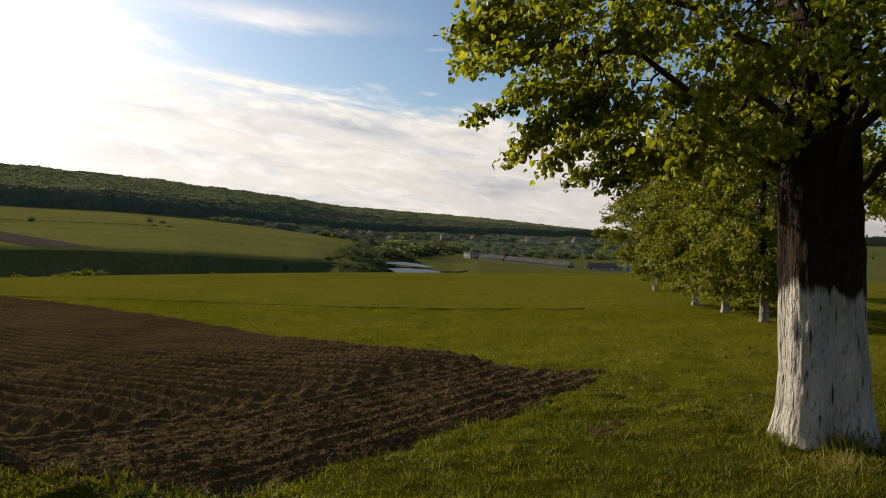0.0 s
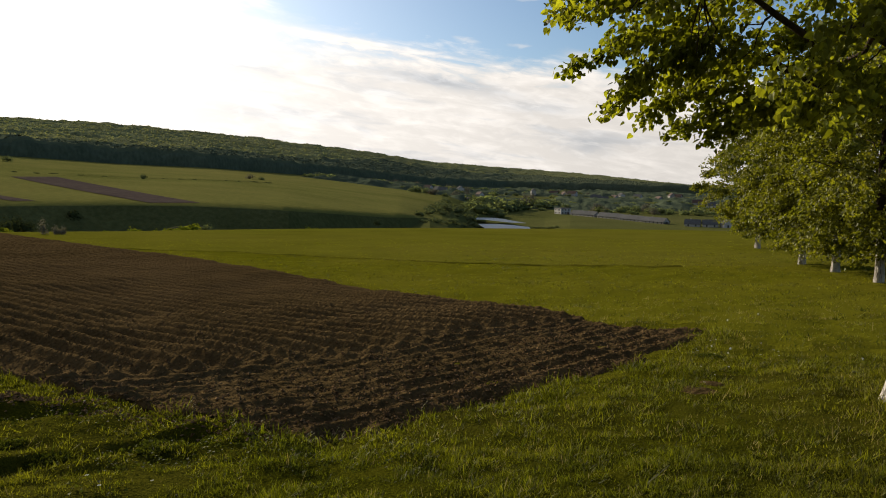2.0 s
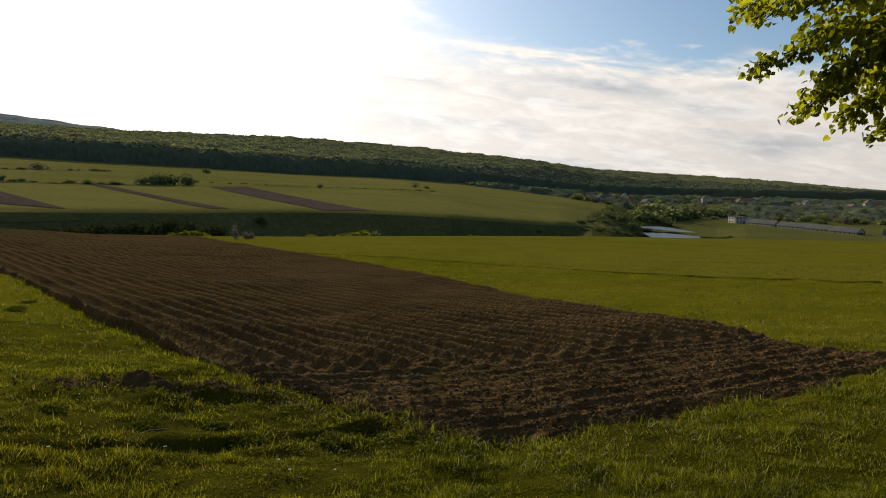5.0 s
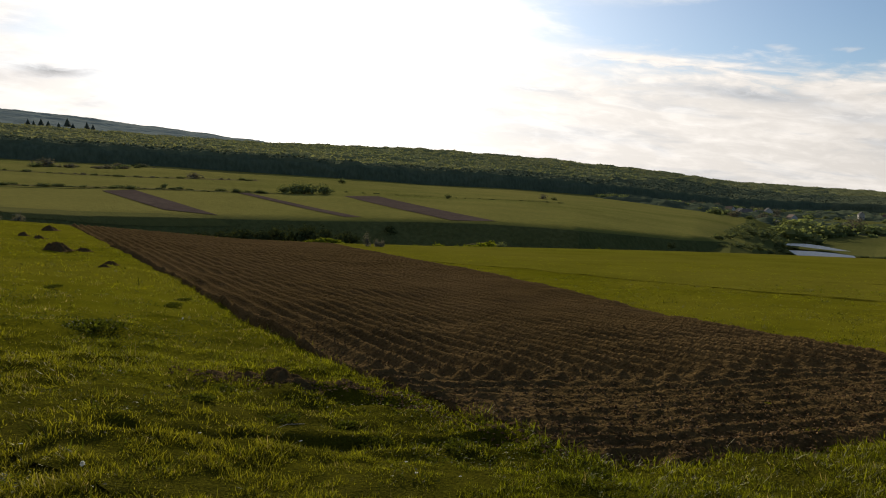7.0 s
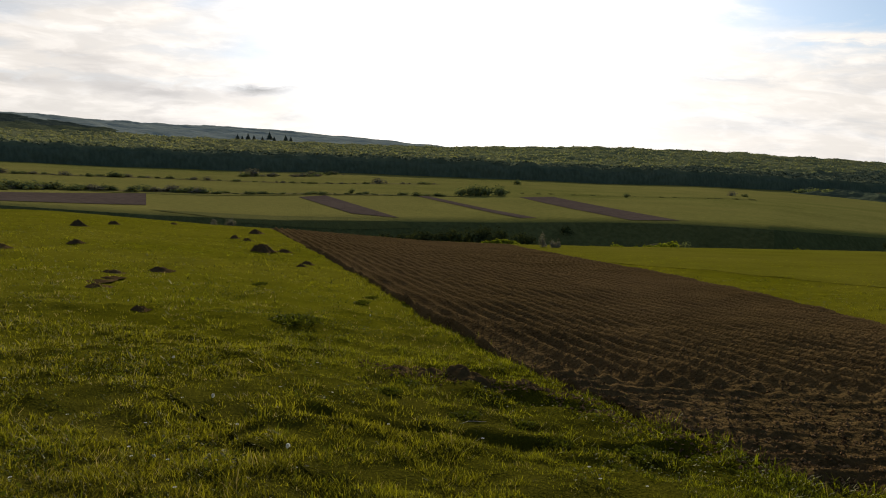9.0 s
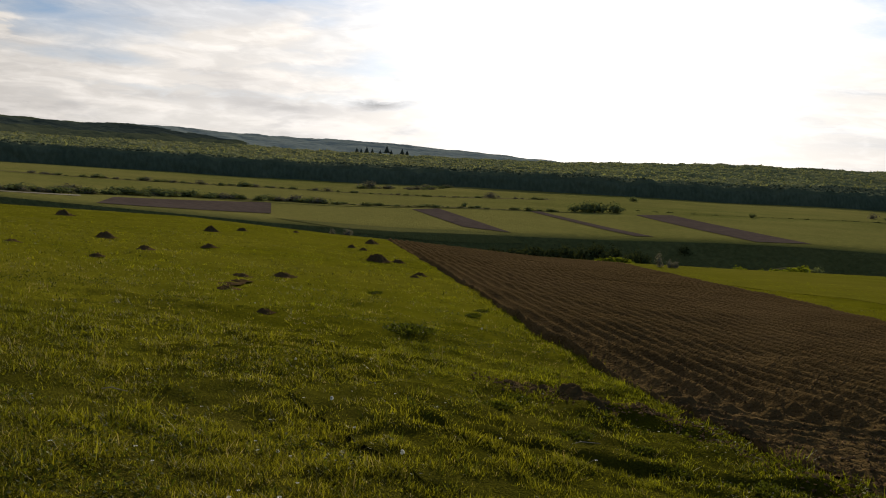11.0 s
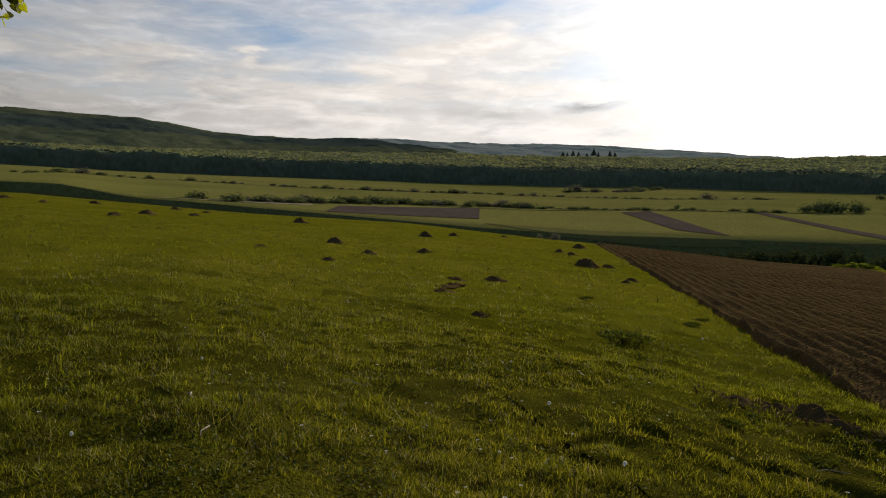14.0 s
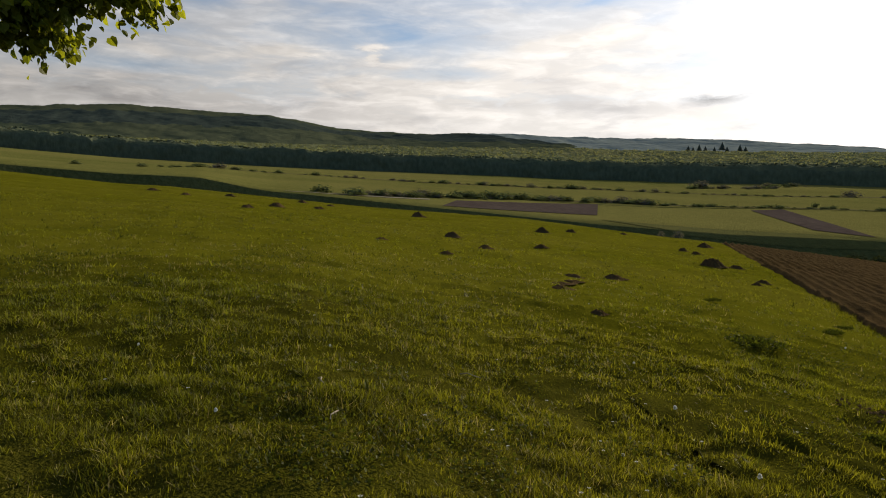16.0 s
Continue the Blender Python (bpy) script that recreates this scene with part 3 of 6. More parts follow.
def build_ground():
    az = np.concatenate([np.arange(-180, -44, 4.0), np.arange(-44, 124, 0.5), np.arange(124, 180, 4.0)])
    rs, zs = edges(az)
    rings = [0.02 + 13.98 * k / INNER_RINGS + 0 * rs[0] for k in range(INNER_RINGS)]
    rings += [14.0 * (rs[0] / 14.0) ** (k / (NEAR_RINGS - INNER_RINGS)) for k in range(NEAR_RINGS - INNER_RINGS + 1)]
    for k, steps in enumerate((2, 6, 6, 5, 24, 16, 6, 12, 3)):
        rings += [rs[k] + (rs[k + 1] - rs[k]) * (s + 1) / steps for s in range(steps)]
    r = np.array(rings)
    sx, cy = -np.sin(np.radians(az))[None], np.cos(np.radians(az))[None]
    x, y = r * sx, r * cy
    z = ground_z(x, y)
    share, bumps = worn(x, y)
    z = z + relief(x, y) - bumps - 0.07 * share
    far = np.clip((r - 420) / 300, 0, 1)
    z = z + far * 0.8 * soft_noise(x / 60, y / 60, 5)
    verts = np.stack([x, y, z], -1).reshape(-1, 3)
    faces = grid_faces(len(r), len(az), True)
    me = mesh_of("ground", verts, faces, M["land"])
    me.materials.append(M["terrace"])
    ring = np.repeat(np.arange(len(r) - 1), len(az))
    me.materials.append(M["bank"])
    me.materials.append(M["wood_leaf"])
    kind = (ring >= NEAR_RINGS).astype(np.int32)
    kind[(ring >= BANK_RING) & (ring < BANK_RING + 5) & (np.tile(az, len(r) - 1) > 7.5)] = 2
    kind[ring >= BANK_RING + 29] = 3
    # close to the eye the ground takes the shade between blades as darker colour
    near_r = r + 2.2 * soft_noise(x * 0.5, y * 0.5, 17) + 1.5 * soft_noise(x * 1.9, y * 1.9, 18)
    kind[(near_r[:-1].ravel() < 12.5) & (ring < NEAR_RINGS)] = 5
    kind[(near_r[:-1].ravel() < 8.5) & (ring < NEAR_RINGS)] = 4
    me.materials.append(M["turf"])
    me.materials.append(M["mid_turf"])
    me.materials.append(M["olive"])
    me.materials.append(M["valley"])
    wide = np.tile(az, len(r) - 1)
    bx, by = np.array(BROOK).T
    kind[(ring < NEAR_RINGS) & (y[:-1] > np.interp(x[:-1], bx, by)).ravel() & (np.abs(wide) < 40)] = 6
    kind[(ring >= NEAR_RINGS + 2) & (ring < BANK_RING + 29) & (wide < 7.5) & (wide > -44)] = 7
    kind[(ring >= NEAR_RINGS + 2) & (ring < BANK_RING) & (wide >= 7.5) & (wide < 14)] = 7
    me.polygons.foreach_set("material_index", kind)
    me.polygons.foreach_set("use_smooth", (ring < NEAR_RINGS) | (ring > BANK_RING + 4))
    tagged(new("ground", me), "sloping green meadow falling to a wide valley and wooded hills", "ground", kind="structure")


build_ground()
# ---- the ploughed field ----
# its four edges, from corner to corner: along the meadow, along the valley, the near headland and the far end
FIELD_SIDE = np.array(((-2.4, 6.02), (-2.85, 6.38), (-3.6, 6.6), (-4.4, 6.98), (-5.3, 7.33), (-6.4, 7.75), (-9.5, 9.05), (-12.3, 10.6), (-17.6, 13.4), (-50.5, 30.2), (-55.25, 32.3)))
FIELD_VALLEY = np.array(((3.05, 12.07), (2.2, 12.35), (1.5, 13.0), (0.3, 15.1), (-2.7, 18.1), (-8.0, 24.4), (-11.0, 27.7), (-18.0, 34.1), (-24.5, 38.8), (-38.0, 48.4), (-46.0, 55.0)))
FIELD_NEAR = np.array(((-2.4, 6.02), (-2.0, 5.95), (-1.5, 6.22), (-1.15, 6.58), (-0.5, 7.33), (0.1, 8.0), (0.8, 8.75), (1.4, 9.3), (2.14, 10.4), (2.6, 11.35), (3.05, 12.07)))


def along(line, s):
    """The point at the share s of a bent line's length."""
    run = np.concatenate([[0], np.cumsum(np.hypot(*np.diff(line, axis=0).T))])
    return np.stack([np.interp(s * run[-1], run, line[:, k]) for k in (0, 1)], -1)


def field_point(u, v):
    """u from the meadow edge (0) to the far edge (1), v from the near headland (0) to the far end (1)."""
    a, b, c, d = FIELD_SIDE[0], FIELD_VALLEY[0], FIELD_VALLEY[-1], FIELD_SIDE[-1]
    side, valley, near = along(FIELD_SIDE, v), along(FIELD_VALLEY, v), along(FIELD_NEAR, u)
    u, v = u[..., None], v[..., None]
    return (1 - u) * side + u * valley + (1 - v) * (near - (1 - u) * a - u * b)


def field_inside(x, y, grow=0.0):
    """True where (x, y) lies in the ploughed field."""
    ring = np.concatenate([FIELD_NEAR[:-1], FIELD_VALLEY, FIELD_SIDE[:0:-1]])
    inside = np.zeros(np.shape(x), bool)
    for p, q in zip(ring, np.roll(ring, -1, 0)):
        cross = (p[1] > y) != (q[1] > y)
        t = (y - p[1]) / (q[1] - p[1] + 1e-12)
        inside ^= cross & (x < p[0] + t * (q[0] - p[0]))
    return inside


def plough_height(x, y, u, v):
    """Height of the turned earth over the plain ground: main furrows, and a headland worked along the near edge."""
    a, b = FIELD_NEAR[3], FIELD_NEAR[-3]

    def off(origin, way):
        way = way / np.linalg.norm(way)
        return -(x - origin[0]) * way[1] + (y - origin[1]) * way[0]

    head = off(a, b - a)
    wander = 0.05 * soft_noise(x * 0.25, y * 0.25, 40)
    main = off(b, np.array((-math.sin(radians(62)), math.cos(radians(62))))) + 0.022 * soft_noise(x * 1.3, y * 1.3, 41) + wander
    cross = head + 0.05 * soft_noise(x * 1.1, y * 1.1, 42) + wander
    pick = 1 / (1 + np.exp(-(head - 3.6 + 0.5 * soft_noise(x * 0.5, y * 0.5, 43)) / 0.2))
    # slices laid over by the plough: steep, sharp crests with open furrows between
    wave = (1 - pick) * (1 - np.abs(np.sin(np.pi * cross / 0.40))) + pick * (1 - np.abs(np.sin(np.pi * main / 0.50)))
    level = np.clip((1 - u) / 0.03, 0.25, 1) * np.clip(u / 0.012, 0.3, 1) * (0.85 + 0.2 * soft_noise(x * 0.9, y * 0.9, 48))
    dense = np.clip(1.5 - v / 0.15, 0.3, 1)
    lumps = 0.5 * soft_noise(x * 4.3, y * 4.3, 44) + 0.6 * np.maximum(soft_noise(x * 9, y * 9, 45), 0)
    crumbs = dense * (0.6 * np.maximum(soft_noise(x * 15, y * 15, 46), 0) + 0.4 * np.maximum(soft_noise(x * 26, y * 26, 47), 0))
    edge = np.clip(np.minimum(np.minimum(u, 1 - u) / (0.014 + 0.007 * soft_noise(x * 2.3, y * 2.3, 50)), np.minimum(v / (0.0045 + 0.002 * soft_noise(x * 2.9, y * 2.9, 51)), (1 - v) / 0.01)), 0, 1)
    return edge * (0.105 + 0.05 * pick + (0.058 + 0.142 * pick) * level * (wave - 0.35) + 0.028 * lumps * (0.5 + 0.5 * dense) * (1 - 0.6 * pick) + 0.034 * crumbs) - 0.06


def build_plough():
    rows, cols = 510, 255
    s = np.linspace(0, 1, rows)
    v, u = np.meshgrid(0.13 * s + 0.87 * s ** 2.6, np.linspace(0, 1, cols), indexing="ij")
    p = field_point(u, v)
    x, y = p[..., 0], p[..., 1]
    ragged = np.exp(-((u / 0.015) ** 2)) + np.exp(-(((1 - u) / 0.015) ** 2)) + np.exp(-((v / 0.004) ** 2))
    x = x + ragged * 0.07 * soft_noise(x * 3.3, y * 3.3, 31)
    y = y + ragged * 0.07 * soft_noise(x * 3.5, y * 3.5, 32)
    rim = np.exp(-((np.minimum(u, 1 - u) / 0.03) ** 2)) + np.exp(-((v / 0.006) ** 2)) * np.ones_like(u)
    low = swell(x, y)
    z = ground_z(x, y) + low + np.clip(rim, 0, 1) * (humps(x, y) - low) + plough_height(x, y, u, v)
    me = mesh_of("ploughed_field", np.stack([x, y, z], -1).reshape(-1, 3), grid_faces(rows, cols), M["soil"])
    return tagged(new("ploughed_field", me), "freshly ploughed brown field with furrows and clods", "field", kind="structure")


PLOUGHED = build_plough()
# ---- trees ----
def tube(path, radii, sides=6):
    """Vertices and faces of a bent, tapering tube."""
    path = np.asarray(path, float)
    ways = np.gradient(path, axis=0)
    ways /= np.linalg.norm(ways, axis=1, keepdims=True) + 1e-9
    ref = np.array((0.31, 0.2, 0.93)) if abs(ways[0][2]) < 0.8 else np.array((1.0, 0.1, 0.0))
    s = np.cross(ways, ref)
    s /= np.linalg.norm(s, axis=1, keepdims=True) + 1e-9
    q = np.cross(s, ways)
    a = np.linspace(0, 2 * np.pi, sides, endpoint=False)
    ring = np.cos(a)[None, :, None] * s[:, None] + np.sin(a)[None, :, None] * q[:, None]
    v = path[:, None] + ring * np.asarray(radii)[:, None, None]
    return v.reshape(-1, 3), grid_faces(len(path), sides, True)


def joined(pieces):
    verts, faces, k = [], [], 0
    for v, f in pieces:
        verts.append(v)
        faces.append(f + k)
        k += len(v)
    return np.concatenate(verts), np.concatenate(faces)


def bent(a, b, rng, steps=7, lift=0.0, sag=0.0, wobble=0.06):
    t = np.linspace(0, 1, steps)[:, None]
    p = a + (b - a) * t
    p[:, 2] += (lift * np.sin(np.pi * t) - sag * t * t)[:, 0]
    size = np.linalg.norm(b - a) * wobble
    jig = rng.normal(0, size, (steps, 3)) * np.sin(np.pi * t)
    return p + jig


LEAF = np.array([(0, 0.06, 0), (0.26, -0.06, 0.07), (0.52, 0.22, 0.13), (0.36, 0.66, 0.09), (0, 1.08, -0.10), (-0.36, 0.66, 0.09), (-0.52, 0.22, 0.13), (-0.26, -0.06, 0.07)])
LEAF_QUADS = np.array([(0, 1, 2, 3), (0, 3, 4, 5), (0, 5, 6, 7)])
SMALL_LEAF = np.array([(0, 0, 0), (0.45, 0.5, 0.1), (0, 1.0, -0.05), (-0.45, 0.5, 0.1)])
SMALL_QUAD = np.array([(0, 1, 2, 3)])


def leaves_at(points, ways, size, rng, shape=LEAF, tris=LEAF_QUADS, droop=0.6):
    """Leaves at points, each turned at random, hanging more or less; ways: outward direction of the twig."""
    n = len(points)
    y = ways * 0.6 + rng.normal(0, 0.55, (n, 3))
    y[:, 2] -= droop
    y /= np.linalg.norm(y, axis=1, keepdims=True)
    z = rng.normal(0, 0.6, (n, 3)) + np.array((0, 0, 0.8))
    x = np.cross(y, z)
    x /= np.linalg.norm(x, axis=1, keepdims=True) + 1e-9
    z = np.cross(x, y)
    s = size * rng.uniform(0.6, 1.25, n)[:, None, None]
    v = points[:, None] + s * (shape[None, :, :1] * x[:, None] + shape[None, :, 1:2] * y[:, None] + shape[None, :, 2:] * z[:, None])
    f = tris[None] + (np.arange(n) * len(shape))[:, None, None]
    return v.reshape(-1, 3), f.reshape(-1, tris.shape[1])


def tree_meshes(name, seed, height, girth, profile, limbs, twigs, per_twig, leaf, wash, first=2.2, sides=40, shell=0.45, simple=False, spray=1.0, sprig=14, thin=5.4, boughs=(), foliage="leaf", square=0.0, stout=0.26):
    """profile: pairs of height and crown radius. Returns trunk, branch and leaf meshes."""
    rng = np.random.default_rng(seed)
    prof = np.array(profile, float)
    # trunk: lobed, flared at the foot
    hs = np.concatenate([np.linspace(-0.3, 2.4, 50 if simple else 110), np.linspace(2.6, height * 0.8, 14)])
    a = np.linspace(0, 2 * np.pi, sides, endpoint=False)
    plain = 0.3 if square else 1.0
    lobes = plain * (0.05 * np.sin(3 * a + seed) + 0.035 * np.sin(5 * a + 2.1 * seed) + 0.02 * np.sin(9 * a + seed)) + square * np.cos(4 * (a - radians(220))) - 0.15 * square * np.cos(8 * (a - radians(220)))
    flare = 1 + 0.20 * np.exp(-np.clip(hs, 0, None) / 0.22) + 0.10 * np.exp(-np.clip(hs, 0, None) / 0.9)
    taper = np.interp(hs, [0, 2.6, height * 0.8], [1.0, 0.93, 0.10])
    ridges = 0.055 * soft_noise(a[None] * 14 / np.pi + 0.5 * soft_noise(hs * 1.7, hs * 0, 3)[:, None], hs[:, None] * 1.6 + 0 * a[None], seed) + 0.045 * soft_noise(a[None] * 29 / np.pi + 0.8 * soft_noise(hs * 2.3, hs * 0, 4)[:, None], hs[:, None] * 5.5 + 0 * a[None], seed + 1)
    rad = girth * (flare * taper)[:, None] * (1 + lobes[None] * (0.6 + flare[:, None] * 0.5) + ridges * (0.62 if square else 1.0))
    bend = np.stack([0.10 * np.sin(hs * 0.5 + seed), 0.08 * np.sin(hs * 0.4)], -1) * np.clip(hs / 3, 0, 1)[:, None]
    tv = np.stack([rad * np.cos(a) + bend[:, :1], rad * np.sin(a) + bend[:, 1:], np.repeat(hs[:, None], sides, 1)], -1).reshape(-1, 3)
    trunk = mesh_of(name + "_trunk", tv, grid_faces(len(hs), sides, True), wash)
    # limbs
    limb_meshes, pieces, nodes, thick = [], [], [], []
    for k in range(limbs):
        h0 = first + (height * 0.72 - first) * (k / limbs) ** 1.2
        ang = k * 2.4 + rng.uniform(-0.3, 0.3)
        hh = min(h0 + rng.uniform(0.2, 1.6), height * 0.93)
        reach = np.interp(hh, prof[:, 0], prof[:, 1]) * rng.uniform(0.72, 0.95)
        a0 = np.array((0, 0, h0))
        b0 = np.array((math.cos(ang) * reach, math.sin(ang) * reach, hh))
        p = bent(a0, b0, rng, 9, lift=0.35, wobble=0.03)
        r0 = girth * stout * (1 - 0.5 * k / limbs)
        limb_meshes.append(mesh_of(name + "_limb", *tube(p, np.linspace(r0, 0.012, 9), 7), M["bark"]))
        nodes.append(p[2:])
        thick.append(np.linspace(r0, 0.012, 9)[2:])
    nodes, thick = np.concatenate(nodes), np.concatenate(thick)
    # leafy sprays: each reaches outward and droops, with its twigs along it
    tips = []
    lo, hi = prof[0, 0], prof[-1, 0]
    while len(tips) < twigs:
        h = rng.uniform(lo, hi)
        top = np.interp(h, prof[:, 0], prof[:, 1])
        if rng.uniform(0, prof[:, 1].max()) > top or (h > thin and rng.uniform() < 0.66):
            continue
        ang = rng.uniform(0, 2 * np.pi)
        q = top * (shell + (1 - shell) * rng.uniform() ** 0.5) * (1 + 0.13 * math.sin(3 * ang + h * 1.7 + seed) + 0.08 * math.sin(7 * ang - 2.3 * h))
        way = np.array((math.cos(ang), math.sin(ang), rng.uniform(-0.45, 0.15)))
        reach = rng.uniform(0.5, 1.1) * spray
        for k in range(int(sprig * rng.uniform(0.6, 1.4))):
            t = rng.uniform(-1, 0.12)
            side = rng.normal(0, 0.11 * spray, 3) * (1.15 - 0.6 * (t + 1)) * (1, 1, 0.55)
            tips.append(np.array((math.cos(ang) * q, math.sin(ang) * q, h)) + way * t * reach + side - np.array((0, 0, 0.22 * (t + 1) ** 2 * reach)))
    for start, end in boughs:
        for k in range(38):
            t = rng.uniform(0, 1)
            tips.append(np.array(start) * (1 - t) + np.array(end) * t + (0, 0, 0.12 * math.sin(math.pi * t)) + rng.normal(0, 0.1 - 0.05 * t, 3) * (1, 1, 0.6))
    tips = np.array(tips)
    pts, outs = [], []
    for k, tip in enumerate(tips):
        d = np.linalg.norm((nodes - tip) * (1, 1, 1.3), axis=1)
        base = nodes[np.argmin(d)]
        if k % 3 == 0 and d.min() < 0.65:
            pieces.append(tube(bent(base, tip, rng, 5, sag=0.05, wobble=0.07), np.linspace(0.011, 0.004, 5), 3))
        out = tip - base
        out = out / (np.linalg.norm(out) + 1e-6) + tip * (1, 1, 0) / (np.linalg.norm(tip[:2]) + 0.3)
        out /= np.linalg.norm(out) + 1e-6
        t = rng.uniform(-0.2, 0.1, per_twig)[:, None]
        c = tip + out * t * (leaf / 0.07) ** 0.5 + rng.normal(0, 0.046 * (leaf / 0.07) ** 0.6, (per_twig, 3))
        c[:, 2] -= 0.25 * np.clip(t[:, 0], 0, 1)
        pts.append(c)
        outs.append(np.repeat(out[None], per_twig, 0))
    lv, lf = leaves_at(np.concatenate(pts), np.concatenate(outs), leaf, rng, *((SMALL_LEAF, SMALL_QUAD) if simple else (LEAF, LEAF_QUADS)))
    bv, bf = joined(pieces)
    return trunk, limb_meshes, mesh_of(name + "_twigs", bv, bf, M["bark"]), mesh_of(name + "_leaves", lv, lf, M[foliage], False)


def plant(meshes, x, y, label, group="", turn=0.0, size=1.0, dz=0.0):
    ob = thing("linden_tree", (x, y, float(ground_z(x, y)) + dz), label, "tree", group, turn=turn, size=size)
    trunk, limb_meshes, twigs, leaves = meshes
    part("trunk", trunk, ob, "bark lime-washed white up to chest height")
    for me in limb_meshes:
        part("limb", me, ob)
    tagged(part("twig_growth", twigs, ob), kind="stuff")
    tagged(part("crown", leaves, ob), kind="stuff")
    return ob


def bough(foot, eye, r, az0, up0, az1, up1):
    """A low bough, placed to fit the camera's view, of a tree that stands at foot: from one place to another, each by
    its compass angle, its height angle and the distance r from eye.
    """
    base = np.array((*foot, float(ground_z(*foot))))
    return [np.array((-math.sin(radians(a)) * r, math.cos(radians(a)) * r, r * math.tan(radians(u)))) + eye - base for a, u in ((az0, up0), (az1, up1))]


TREE_FOOT, EYE_START, EYE_END = (3.665, 6.92), np.array((-0.015, 0.33, -0.005)), np.array((-0.28, 0.02, -0.03))
MAIN_BOUGHS = [bough(TREE_FOOT, EYE_START, r, *b) for r, b in ((6.9, (-13, 10.5, -2.3, 8.5)), (6.7, (-14, 8.0, -5.0, 5.3)), (7.0, (-16, 6.4, -8.0, 4.6)), (7.2, (-18, 5.4, -10.5, 3.6)), (6.8, (-9, 16.0, -0.8, 15.2)), (6.6, (-12, 13.5, -3.8, 12.6)), (7.0, (-21, 4.6, -13.0, 3.2)), (6.4, (-15, 9.6, -6.5, 7.2)), (8.7, (-31, 9.5, -37, 4.0)), (8.6, (-31, 6.0, -36.5, 0.5)), (8.8, (-31.5, 3.0, -36, -2.5)), (8.9, (-33, 8.0, -38, 7.0)))]
MAIN = tree_meshes("near_linden", 4, 11.0, 0.355, ((2.6, 2.1), (2.8, 2.7), (3.2, 3.1), (3.8, 3.3), (4.4, 3.4), (5.2, 3.5), (7.0, 3.2), (8.6, 2.6), (10.0, 0.6)), 34, 6800, 13, 0.058, M["washed"], sides=120, square=0.10, shell=0.46, thin=7.0, stout=0.16, boughs=MAIN_BOUGHS)
plant(MAIN, *TREE_FOOT, "old linden tree with lime-washed trunk and fresh green leaves", "roadside lindens")
FAR = tree_meshes("row_linden", 9, 9.5, 0.13, ((0.7, 0.9), (1.15, 1.8), (1.6, 2.5), (2.5, 3.0), (4.5, 3.3), (7.0, 2.7), (9.3, 0.5)), 12, 4600, 10, 0.12, M["washed"], first=1.5, sides=24, simple=True, spray=1.2, sprig=16, shell=0.35, thin=9.0, foliage="row_leaf")
for x, y, turn, size in ((9.84, 21.4, 10, 0.9), (10.75, 26.5, 130, 0.95), (11.05, 30.4, 200, 0.95), (14.0, 45.7, 300, 1.1)):
    plant(FAR, x, y, "linden tree with lime-washed trunk and low leafy crown", "roadside lindens", turn, size)

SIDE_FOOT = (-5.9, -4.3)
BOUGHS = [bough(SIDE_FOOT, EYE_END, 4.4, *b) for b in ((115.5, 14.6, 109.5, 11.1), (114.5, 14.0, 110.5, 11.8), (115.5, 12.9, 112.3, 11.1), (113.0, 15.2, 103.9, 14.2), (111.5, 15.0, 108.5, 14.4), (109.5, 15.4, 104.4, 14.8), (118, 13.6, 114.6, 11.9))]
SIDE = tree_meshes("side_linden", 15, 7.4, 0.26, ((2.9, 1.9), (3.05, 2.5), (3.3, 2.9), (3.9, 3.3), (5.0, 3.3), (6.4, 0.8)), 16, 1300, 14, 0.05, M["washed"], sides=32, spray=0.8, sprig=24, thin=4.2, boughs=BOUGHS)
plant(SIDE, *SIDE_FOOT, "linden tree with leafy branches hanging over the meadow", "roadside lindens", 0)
plant(SIDE, 9.9, 13.2, "linden tree half hidden behind its older neighbour", "roadside lindens", 70, 0.8)
# ---- woods on the hills ----
CARD = np.array([(-0.5, -0.4, 0), (0.5, -0.5, 0.1), (0.45, 0.55, -0.05), (-0.55, 0.4, 0.1)])
CARD_FACE = np.array([(0, 1, 2, 3)])


def clumps(x, y, z, wide, tall, count, rng, foot=0.25, card=(0.2, 0.42)):
    """Leafy tufts over many tree crowns at once: an uneven egg of small facets on each place."""
    n = len(x)
    d = rng.normal(0, 1, (n, count, 3))
    d[..., 2] = d[..., 2] * 0.9 + 0.25
    d /= np.linalg.norm(d, axis=2, keepdims=True)
    shape = 0.62 + 0.45 * rng.random((n, count, 1)) if card[0] < 0.2 else 0.86 + 0.18 * rng.random((n, count, 1))
    half = (tall * (1 - foot) / 2)[:, None]
    c = np.stack([x[:, None] + d[..., 0] * shape[..., 0] * wide[:, None] / 2, y[:, None] + d[..., 1] * shape[..., 0] * wide[:, None] / 2, z[:, None] + tall[:, None] * foot + half + d[..., 2] * shape[..., 0] * half], -1).reshape(-1, 3)
    nz = (d + rng.normal(0, 0.32, d.shape)).reshape(-1, 3)
    nz /= np.linalg.norm(nz, axis=1, keepdims=True)
    ax = np.cross(nz, rng.normal(0, 1, nz.shape))
    ax /= np.linalg.norm(ax, axis=1, keepdims=True)
    ay = np.cross(nz, ax)
    s = (np.repeat(wide, count) * rng.uniform(*card, n * count))[:, None, None]
    v = c[:, None] + s * (CARD[None, :, :1] * ax[:, None] + CARD[None, :, 1:2] * ay[:, None] + CARD[None, :, 2:] * nz[:, None])
    f = CARD_FACE[None] + (np.arange(n * count) * 4)[:, None, None]
    return v.reshape(-1, 3), f.reshape(-1, 4)


